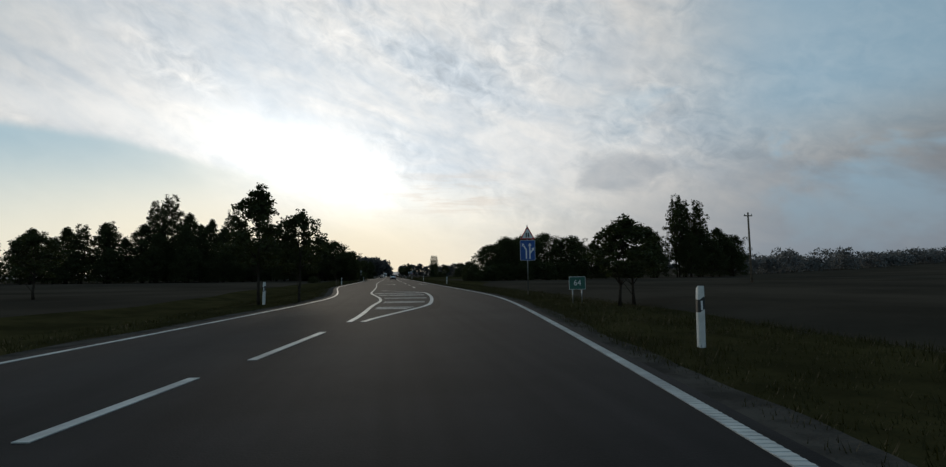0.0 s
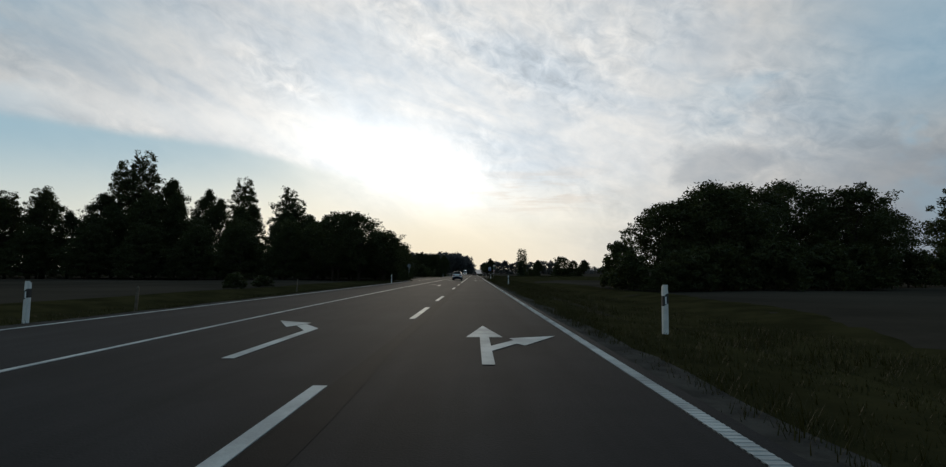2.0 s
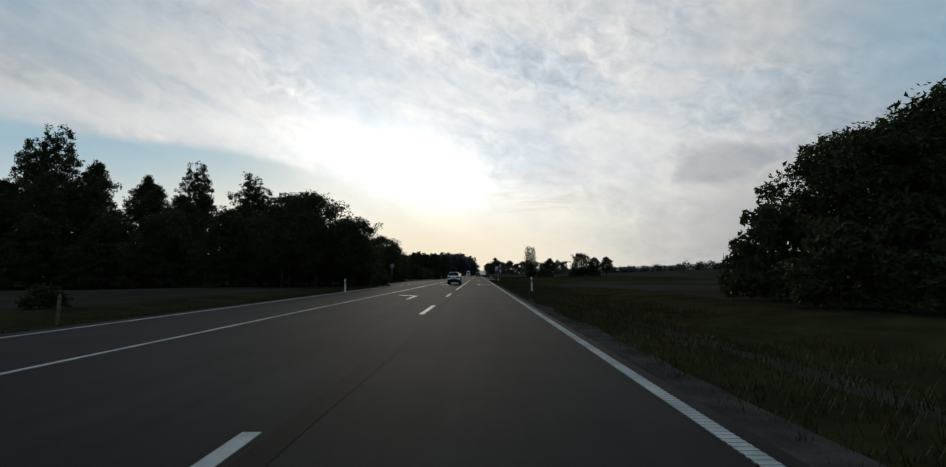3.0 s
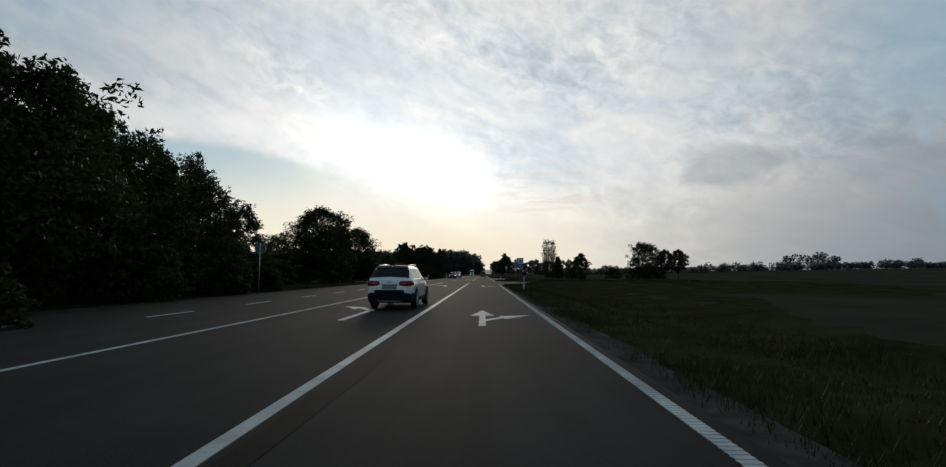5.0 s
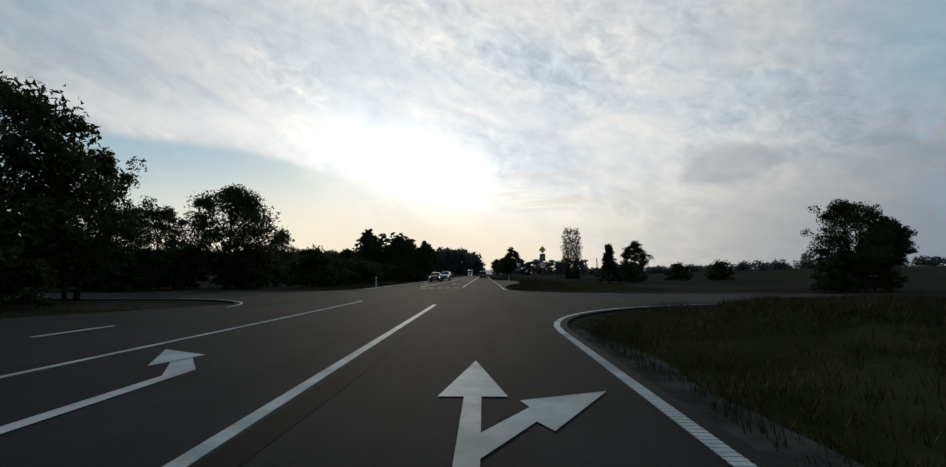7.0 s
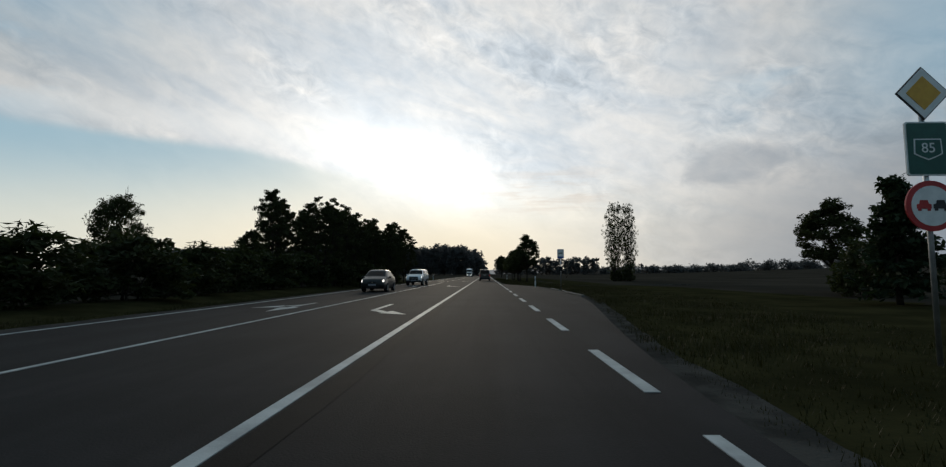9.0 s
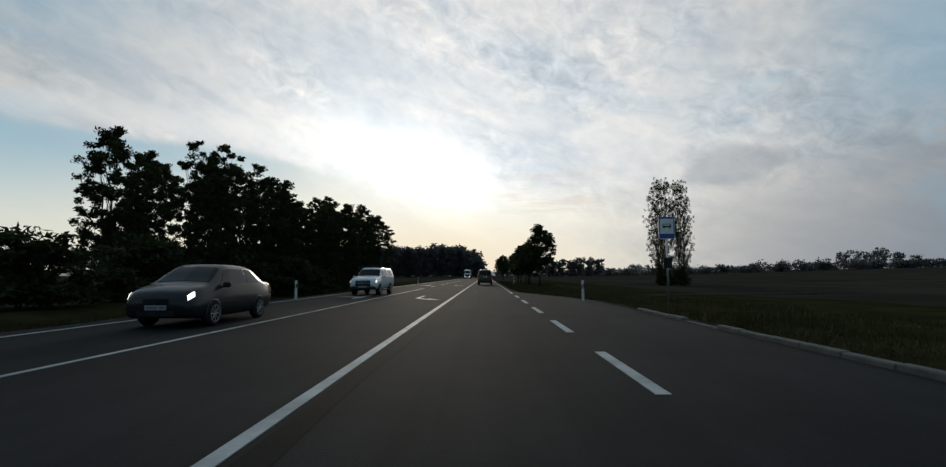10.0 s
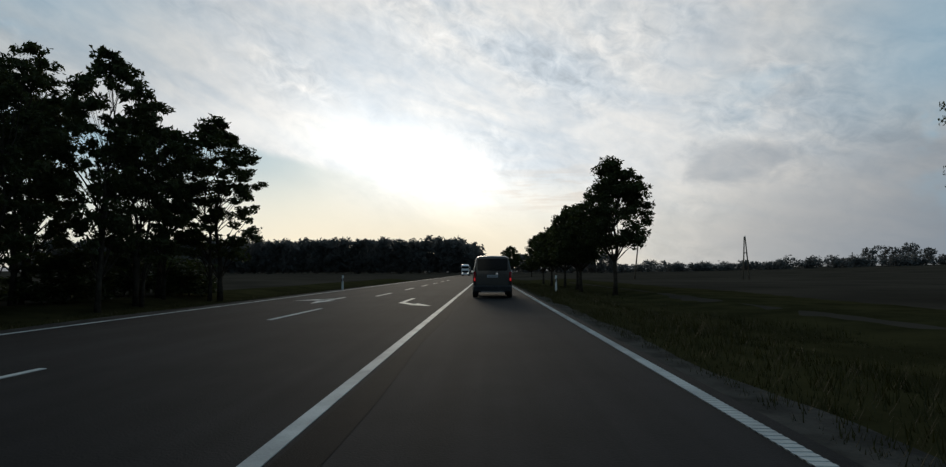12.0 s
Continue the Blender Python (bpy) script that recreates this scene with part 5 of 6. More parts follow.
class Body:
    """A car body lofted over sections. A row: y, then low z, low half width, mid z, mid half width, belt z, belt half width, top z, top half width."""

    def __init__(self, rows, crown=0.02):
        self.rows, self.crown = rows, crown

    def section(self, t):
        y, zl, wl, zm, wm, zb, wb, zt, wt = spline(self.rows, t)
        return [(0, y, zl), (wl * 0.86, y, zl), (wl, y, zl + 0.07), (wm, y, zm), (wb, y, zb), (wt + (wb - wt) * 0.10, y, zt - 0.10 * (zt - zb) - 0.015), (wt * 0.86, y, zt - 0.003), (0, y, zt + self.crown)]

    def index(self, y):
        lo, hi = 0.0, len(self.rows) - 1.0
        for _ in range(40):
            m = (lo + hi) / 2
            if spline(self.rows, m)[0] < y:
                lo = m
            else:
                hi = m
        return (lo + hi) / 2

    def point(self, y, b, side=1):
        sec = self.section(self.index(y))
        i = min(int(b), 6)
        f = b - i
        p, q = sec[i], sec[i + 1]
        return Vector((side * (p[0] + (q[0] - p[0]) * f), p[1] + (q[1] - p[1]) * f, p[2] + (q[2] - p[2]) * f))

    def shell(self, fine=5):
        n = (len(self.rows) - 1) * fine
        sh = Shape()
        for k in range(n + 1):
            sec = self.section(k / fine)
            sh.v += sec + [(-x, y, z) for x, y, z in reversed(sec[1:7])]
        m = 14
        for k in range(n):
            sh.f += [(k * m + j, k * m + (j + 1) % m, (k + 1) * m + (j + 1) % m, (k + 1) * m + j) for j in range(m)]
        sh.f += [tuple(range(m - 1, -1, -1)), tuple(range(n * m, n * m + m))]
        return sh

    def panel(self, corners, off=0.008, side=1, nu=8, nv=4):
        """A panel lying on the body between four corners of (y, section place)."""
        sh = Shape()
        for j in range(nv + 1):
            for i in range(nu + 1):
                u, v = i / nu, j / nv
                y = (corners[0][0] * (1 - u) + corners[1][0] * u) * (1 - v) + (corners[3][0] * (1 - u) + corners[2][0] * u) * v
                b = (corners[0][1] * (1 - u) + corners[1][1] * u) * (1 - v) + (corners[3][1] * (1 - u) + corners[2][1] * u) * v
                p = self.point(y, b, side)
                e = self.point(y, min(b + 0.15, 6.99), side) - self.point(y, max(b - 0.15, 0.01), side)
                g = self.point(y + 0.03, b, side) - self.point(y - 0.03, b, side)
                nrm = g.cross(e).normalized() * (1 if side > 0 else -1)
                if nrm.x * side < -0.2 or (abs(nrm.x) < 0.2 and nrm.z < 0):
                    nrm = -nrm
                sh.v.append(tuple(p + nrm * off))
        w = nu + 1
        sh.f = [(j * w + i, j * w + i + 1, (j + 1) * w + i + 1, (j + 1) * w + i) for j in range(nv) for i in range(nu)]
        return sh


def both(shape_of):
    """One mesh out of a panel and its mirror image over the middle of the car."""
    a, b = shape_of(1), shape_of(-1)
    return a.add(b.v, b.f)


def wheel(root, x, y, r, wide, spokes=10, rim=None, rim_part=0.68):
    side = 1 if x > 0 else -1
    t = part("wheel", Shape().lathe([(-wide / 2, r * 0.70), (-wide / 2, r * 0.93), (-wide * 0.35, r), (wide * 0.35, r), (wide / 2, r * 0.93), (wide / 2, r * 0.70), (wide / 2 - 0.05, r * 0.69), (-wide / 2 + 0.05, r * 0.69), (-wide / 2, r * 0.70)], 28, False), RUBBER, root, "black tyre", True, pose(x, y, r))
    rs = Shape().lathe([(side * (wide / 2 - 0.06), r * rim_part), (side * (wide / 2 - 0.024), r * rim_part)], 28)
    part("brake_disc", rs, CLADDING, t)
    sp = Shape()
    for k in range(spokes):
        a = 2 * math.pi * k / spokes
        sp.box(0, 0, 0, 0.02, r * 0.075 * 10 / spokes, r * rim_part * 0.92, 0.004, Matrix.Translation((side * (wide / 2 - 0.012), 0, 0)) @ Matrix.Rotation(a, 4, "X") @ Matrix.Translation((0, 0, r * rim_part * 0.5)))
    n = 28
    for k in range(n):
        a = 2 * math.pi * k / n
        sp.box(0, 0, 0, 0.03, r * 0.17, r * 0.07, 0.0, Matrix.Translation((side * (wide / 2 - 0.012), 0, 0)) @ Matrix.Rotation(a, 4, "X") @ Matrix.Translation((0, 0, r * rim_part)))
    part("rim", sp, rim or ALLOY, t, "grey alloy rim")


def arch(root, body, y, r, material, name="wheel_arch", out=0.02):
    """A dark wheel housing with a lip that follows the wheel."""
    for side in (1, -1):
        base = body.point(y, 2.7, side).x
        sh = Shape()
        n = 18
        for ring, rad in ((0, r * 1.03), (1, r * 1.13), (2, r * 1.21)):
            for k in range(n + 1):
                a = radians(-12 + 204 * k / n)
                z = r + rad * math.sin(a)
                sh.v.append((base + side * (out if ring < 2 else out * 0.35), y + rad * math.cos(a), max(0.2, z)))
        w = n + 1
        sh.f = [(j * w + i, j * w + i + 1, (j + 1) * w + i + 1, (j + 1) * w + i) for j in range(2) for i in range(n)]
        part(name, sh, material, root)
        well = Shape().lathe([(base - side * 0.12, r * 1.13), (base + side * 0.012, r * 1.13)], 24)
        well.v = [(a, b + y, max(0.14, c + r)) for a, b, c in well.v]
        part("wheel_well", well, CLADDING, root)


def mirror(root, x, y, z, paint):
    for side in (1, -1):
        m = part("wing_mirror", Shape().box(side * (x + 0.11), y, z + 0.03, 0.20, 0.11, 0.14, 0.03), paint, root)
        part("mirror_glass", Shape().box(side * (x + 0.11), y - 0.058, z + 0.03, 0.16, 0.006, 0.10, 0.002), CHROME, m)
        part("mirror_arm", Shape().box(side * (x - 0.01), y, z - 0.02, 0.10, 0.05, 0.05, 0.01), CLADDING, m)


def number_plate(root, y, z, face=-1, w=0.52):
    p = part("number_plate", Shape().box(0, y, z, w, 0.012, 0.115, 0.004), PLATE, root, "plate with illegible dark bars")
    for cx, cw in ((-0.15, 0.12), (0.0, 0.10), (0.13, 0.14)):
        part("plate_mark", Shape().box(cx, y + face * 0.008, z, cw, 0.004, 0.05, 0.001), PLATE_MARK, p)


def estate_car(at):
    root = thing("estate_car", "white estate car with dark lower cladding in the turning lane", "car", at)
    rows = [(-2.38, 0.42, 0.66, 0.60, 0.78, 0.93, 0.74, 1.00, 0.64), (-2.33, 0.30, 0.80, 0.58, 0.875, 0.97, 0.84, 1.05, 0.74), (-2.15, 0.26, 0.85, 0.60, 0.91, 1.00, 0.87, 1.22, 0.72),
            (-1.92, 0.24, 0.88, 0.60, 0.92, 1.005, 0.885, 1.41, 0.68), (-1.72, 0.24, 0.885, 0.60, 0.922, 1.01, 0.89, 1.455, 0.655), (-1.3, 0.23, 0.89, 0.60, 0.925, 1.01, 0.895, 1.475, 0.64), (-0.4, 0.22, 0.89, 0.60, 0.925, 1.00, 0.90, 1.50, 0.635),
            (0.25, 0.22, 0.89, 0.60, 0.925, 0.985, 0.90, 1.475, 0.63), (0.70, 0.22, 0.89, 0.60, 0.925, 0.975, 0.895, 1.30, 0.66), (1.12, 0.22, 0.89, 0.60, 0.925, 0.95, 0.885, 1.03, 0.76), (1.6, 0.23, 0.885, 0.58, 0.92, 0.90, 0.85, 0.96, 0.70),
            (2.08, 0.25, 0.85, 0.56, 0.88, 0.82, 0.79, 0.87, 0.62), (2.30, 0.30, 0.74, 0.54, 0.79, 0.72, 0.70, 0.76, 0.55), (2.37, 0.36, 0.62, 0.52, 0.68, 0.62, 0.58, 0.66, 0.48)]
    b = Body(rows)
    part("body", b.shell(), CAR_WHITE, root, "white painted body", True)
    part("rear_window", both(lambda k: b.panel([(-2.30, 4.9), (-2.30, 7.0), (-1.93, 7.0), (-1.95, 5.0)], 0.012, k, 8, 6)), GLASS, root, "dark tinted rear window", True)
    part("roof", both(lambda k: b.panel([(-1.68, 5.8), (-1.68, 7.0), (0.2, 7.0), (0.2, 5.8)], 0.006, k, 10, 10)), CLADDING, root, "dark roof panel", True)
    part("windscreen", both(lambda k: b.panel([(1.06, 5.3), (1.06, 7.0), (0.36, 7.0), (0.36, 5.4)], 0.01, k, 8, 6)), GLASS, root, "", True)
    part("rear_spoiler", both(lambda k: b.panel([(-1.97, 5.4), (-1.97, 7.0), (-1.78, 7.0), (-1.78, 5.4)], 0.03, k, 8, 2)), CLADDING, root, "", True)
    for side in (1, -1):
        for y0, y1, t0, t1 in ((-1.98, -1.12, -1.66, -1.12), (-1.06, -0.18, -1.06, -0.22), (-0.12, 0.90, -0.16, 0.42)):
            part("side_window", b.panel([(y0, 4.10), (y1, 4.10), (t1, 4.90), (t0, 4.90)], 0.008, side), GLASS, root, "dark side window", True)
        part("window_trim", b.panel([(-2.02, 4.0), (0.98, 4.0), (0.96, 4.08), (-2.0, 4.08)], 0.012, side, 20, 1), CHROME, root, "bright window trim")
        part("window_trim", b.panel([(-1.72, 4.92), (0.46, 4.92), (0.44, 4.99), (-1.70, 4.99)], 0.012, side, 20, 1), CHROME, root, "bright window trim")
        part("sill_cladding", b.panel([(-1.0, 1.5), (1.05, 1.5), (1.05, 2.30), (-1.0, 2.30)], 0.014, side, 16, 3), CLADDING, root, "dark sill cladding", True)
        part("sill_strip", b.panel([(-0.98, 1.75), (1.02, 1.75), (1.02, 1.98), (-0.98, 1.98)], 0.03, side, 16, 1), ALLOY, root, "silver sill strip")
        lens = Shape()
        for x, y, z0, z1 in ((0.385, -2.385, 0.875, 0.915), (0.43, -2.397, 0.845, 0.945), (0.52, -2.400, 0.815, 0.958), (0.66, -2.396, 0.800, 0.964), (0.78, -2.392, 0.800, 0.967), (0.865, -2.35, 0.805, 0.968), (0.908, -2.265, 0.812, 0.967), (0.930, -2.16, 0.822, 0.964), (0.936, -2.06, 0.838, 0.955), (0.925, -2.02, 0.87, 0.93)):
            mid = (z0 + z1) / 2
            lens.v += [(side * (x - 0.03), y + 0.03, z0 - 0.01), (side * x, y, z0), (side * (x + 0.006), y - 0.006, mid), (side * x, y, z1), (side * (x - 0.03), y + 0.03, z1 + 0.01)]
        lens.f = [(5 * i + j, 5 * i + j + 1, 5 * i + j + 6, 5 * i + j + 5) for i in range(9) for j in range(4)]
        lamp = part("tail_lamp", lens, TAIL, root, "red tail lamp wrapped round the corner", True)
        part("reversing_lens", Shape().box(side * 0.60, -2.398, 0.878, 0.20, 0.018, 0.03, 0.008), TAIL_CLEAR, lamp, "paler lens strip")
        part("headlamp", b.panel([(2.05, 3.2), (2.32, 3.2), (2.30, 3.9), (1.98, 3.9)], 0.01, side, 6, 3), ALLOY, root)
        part("bumper_cladding", b.panel([(-2.335, 1.4), (-1.74, 1.4), (-1.74, 2.85), (-2.335, 2.85)], 0.016, side, 8, 4), NAVY, root, "dark lower bumper side", True)
        for y, w in ((0.36, 0.20), (-0.72, 0.20)):
            h = part("door_handle", Shape().box(side * (b.point(y, 3.6, side).x * side + 0.02), y, 0.855, 0.03, w, 0.035, 0.01), CAR_WHITE, root)
        for y in (-1.10, -0.14, 0.98):
            part("door_seam", b.panel([(y - 0.005, 2.1), (y + 0.005, 2.1), (y + 0.005, 4.0), (y - 0.005, 4.0)], 0.004, side, 1, 8), CLADDING, root)
        rail = [b.point(y, 5.55, side) + Vector((0, 0, 0.005 + 0.055 * f)) for y, f in ((-1.75, 0), (-1.62, 0.9), (-1.2, 1), (-0.5, 1), (0.1, 0.9), (0.28, 0))]
        part("roof_rail", Shape().tube([tuple(q) for q in rail], [0.022] * 6, 8), ALLOY, root, "silver roof rail", True)
        part("rear_reflector", Shape().box(side * 0.66, -2.375, 0.40, 0.22, 0.02, 0.035, 0.006), TAIL, root)
    low = Shape().box(0, -2.255, 0.43, 1.76, 0.31, 0.38, 0.09).box(0, -2.262, 0.60, 1.22, 0.305, 0.14, 0.03)
    part("rear_bumper", low, NAVY, root, "dark blue lower rear bumper")
    part("skid_strip", Shape().box(0, -2.405, 0.30, 0.95, 0.02, 0.035, 0.01), PLATE_MARK, root, "silver skid strip")
    for side in (1, -1):
        part("exhaust", Shape().tube([(side * 0.58, -2.30, 0.27), (side * 0.58, -2.42, 0.27)], [0.045, 0.045], 12), CLADDING, root)
    part("shark_fin", Shape().box(0, -1.45, 1.525, 0.03, 0.14, 0.05, 0.012), CLADDING, root)
    number_plate(root, -2.402, 0.765)
    part("plate_recess", Shape().box(0, -2.392, 0.768, 0.58, 0.012, 0.145, 0.02), CLADDING, root)
    part("tailgate_bar", Shape().box(0, -2.385, 0.862, 0.76, 0.03, 0.03, 0.012), CAR_WHITE, root)
    em = Shape()
    for k in range(4):
        em.tube([(-0.075 + 0.05 * k + 0.032 * math.cos(a), -2.39, 0.928 + 0.030 * math.sin(a)) for a in [2 * math.pi * j / 12 for j in range(13)]], [0.005] * 13, 5)
    part("emblem", em, CHROME, root)
    mirror(root, 0.90, 0.72, 1.0, CLADDING)
    for y in (-1.39, 1.42):
        arch(root, b, y, 0.345, CLADDING)
        for x in (-0.845, 0.845):
            wheel(root, x, y, 0.345, 0.24)
    return root


estate_car(pose(-3.12, 111.75, 0.0, 0, 0, -1.0) @ Matrix.Diagonal((0.86, 1.0, 1.03, 1.0)))


def panel_van(at):
    root = thing("van", "dark grey van seen from behind, tail lamps lit", "van", at, "")
    rows = [(-2.46, 0.42, 0.80, 0.75, 0.90, 1.12, 0.90, 1.86, 0.70), (-2.40, 0.34, 0.86, 0.75, 0.945, 1.15, 0.94, 1.93, 0.76), (-2.1, 0.28, 0.88, 0.72, 0.95, 1.15, 0.945, 1.97, 0.78), (-0.8, 0.26, 0.88, 0.70, 0.952, 1.15, 0.948, 1.985, 0.78),
            (0.6, 0.26, 0.88, 0.70, 0.952, 1.15, 0.945, 1.97, 0.77), (1.1, 0.26, 0.88, 0.70, 0.95, 1.14, 0.94, 1.86, 0.76), (1.75, 0.27, 0.88, 0.68, 0.945, 1.10, 0.92, 1.28, 0.82), (2.1, 0.28, 0.86, 0.64, 0.92, 0.98, 0.88, 1.08, 0.76), (2.42, 0.32, 0.76, 0.58, 0.82, 0.82, 0.76, 0.90, 0.62)]
    b = Body(rows)
    part("body", b.shell(), CAR_DARK, root, "dark painted body", True)
    part("tailgate", Shape().slab(rounded(1.56, 1.42, 0.10, 4, 0, 1.18), -2.475, -2.44), CAR_DARK, root)
    part("rear_window", Shape().slab(rounded(1.46, 0.56, 0.09, 4, 0, 1.56), -2.484, -2.47), GLASS, root, "dark rear window")
    part("rear_bumper", Shape().box(0, -2.47, 0.44, 1.84, 0.20, 0.32, 0.06), CLADDING, root)
    part("bumper_strip", Shape().box(0, -2.578, 0.31, 1.1, 0.014, 0.035, 0.004), PLATE_MARK, root)
    for side in (1, -1):
        l = part("tail_lamp", Shape().box(side * 0.865, -2.455, 1.00, 0.12, 0.07, 0.48, 0.03), TAIL, root, "red tail lamp")
        part("lit_lamp", Shape().box(side * 0.865, -2.495, 0.88, 0.075, 0.02, 0.13, 0.01), TAIL_LIT, l, "glowing red lamp")
        for y0, y1 in ((-2.2, -1.05), (-0.95, 0.45), (0.55, 1.35)):
            part("side_window", b.panel([(y0, 4.15), (y1, 4.15), (y1 - (0.35 if y1 > 1 else 0), 4.85), (y0, 4.85)], 0.008, side), GLASS, root, "", True)
        part("headlamp", b.panel([(2.12, 3.3), (2.40, 3.3), (2.38, 4.0), (2.06, 4.0)], 0.01, side, 6, 3), HEAD_LIT, root)
        part("roof_gutter", b.panel([(-2.3, 5.0), (1.0, 5.0), (1.0, 5.08), (-2.3, 5.08)], 0.012, side, 16, 1), CLADDING, root)
    part("windscreen", both(lambda k: b.panel([(1.70, 5.2), (1.70, 7.0), (1.14, 7.0), (1.14, 5.3)], 0.01, k, 8, 6)), GLASS, root, "", True)
    number_plate(root, -2.485, 1.02)
    part("emblem", Shape().slab(disc(0.06, 20, 0.22, 1.14), -2.487, -2.474), CHROME, root)
    part("rear_wiper", Shape().tube([(0.0, -2.495, 1.32), (0.42, -2.495, 1.42)], [0.012, 0.006], 6), CLADDING, root)
    mirror(root, 0.97, 1.35, 1.22, CLADDING)
    for y in (-1.42, 1.58):
        arch(root, b, y, 0.33, CAR_DARK)
        for x in (-0.86, 0.86):
            wheel(root, x, y, 0.33, 0.25, 8)


panel_van(pose(-0.06, 273.6, 0.0) @ Matrix.Diagonal((0.98, 1.0, 1.02, 1.0)))


def saloon(at):
    root = thing("saloon_car", "dark grey saloon car with lit headlamps in oncoming lane", "car", at)
    rows = [(-2.25, 0.40, 0.60, 0.60, 0.72, 0.88, 0.70, 0.95, 0.58), (-2.15, 0.28, 0.78, 0.58, 0.84, 0.97, 0.80, 1.08, 0.68), (-1.80, 0.24, 0.84, 0.58, 0.87, 1.00, 0.84, 1.13, 0.66), (-1.45, 0.22, 0.85, 0.58, 0.875, 1.01, 0.85, 1.32, 0.64), (-0.95, 0.22, 0.85, 0.58, 0.875, 1.01, 0.855, 1.52, 0.63), (0.0, 0.21, 0.85, 0.58, 0.875, 1.00, 0.855, 1.57, 0.63),
            (0.55, 0.21, 0.85, 0.58, 0.875, 0.99, 0.855, 1.51, 0.63), (1.30, 0.22, 0.85, 0.58, 0.875, 0.97, 0.84, 1.09, 0.74), (1.75, 0.23, 0.84, 0.56, 0.865, 0.92, 0.80, 1.00, 0.68), (2.08, 0.25, 0.80, 0.54, 0.83, 0.82, 0.74, 0.89, 0.60), (2.22, 0.30, 0.68, 0.52, 0.72, 0.70, 0.62, 0.75, 0.5)]
    b = Body(rows)
    part("body", b.shell(), CAR_GREY, root, "dark grey painted body", True)
    part("windscreen", both(lambda k: b.panel([(1.24, 5.25), (1.24, 7.0), (0.62, 7.0), (0.62, 5.35)], 0.01, k, 8, 6)), GLASS, root, "dark windscreen", True)
    part("rear_window", both(lambda k: b.panel([(-1.68, 5.3), (-1.68, 7.0), (-0.9, 7.0), (-0.9, 5.4)], 0.01, k, 8, 6)), GLASS, root, "", True)
    for side in (1, -1):
        for y0, y1, t0, t1 in ((-1.45, -0.55, -0.95, -0.55), (-0.47, 0.95, -0.47, 0.55)):
            part("side_window", b.panel([(y0, 4.12), (y1, 4.12), (t1, 4.9), (t0, 4.9)], 0.008, side), GLASS, root, "", True)
        part("headlamp", b.panel([(1.98, 3.7), (2.16, 3.6), (2.14, 4.1), (1.95, 4.2)], 0.012, side, 6, 4), HEAD_LIT, root, "lit headlamp", True)
        part("fog_lamp", Shape().slab(disc(0.05, 14, side * 0.58, 0.36), 2.19, 2.215), ALLOY, root)
        part("tail_lamp", b.panel([(-2.2, 3.3), (-1.98, 3.3), (-1.98, 4.0), (-2.2, 4.0)], 0.01, side, 5, 3), TAIL, root)
    gr = part("grille", Shape().slab(rounded(0.62, 0.12, 0.04, 3, 0, 0.66), 2.215, 2.235), CLADDING, root, "dark grille")
    part("emblem", Shape().slab([(0, 0.60), (0.06, 0.66), (0, 0.72), (-0.06, 0.66)], 2.236, 2.245), CHROME, gr)
    part("lower_intake", Shape().slab(rounded(0.9, 0.13, 0.04, 3, 0, 0.38), 2.20, 2.222), CLADDING, root)
    number_plate(root, 2.232, 0.51, 1)
    mirror(root, 0.86, 0.85, 1.0, CAR_GREY)
    for y in (-1.25, 1.25):
        arch(root, b, y, 0.31, CAR_GREY)
        for x in (-0.81, 0.81):
            wheel(root, x, y, 0.31, 0.21, 8)


saloon(pose(-7.8, 219.6, 0.0, 0, 0, 180))


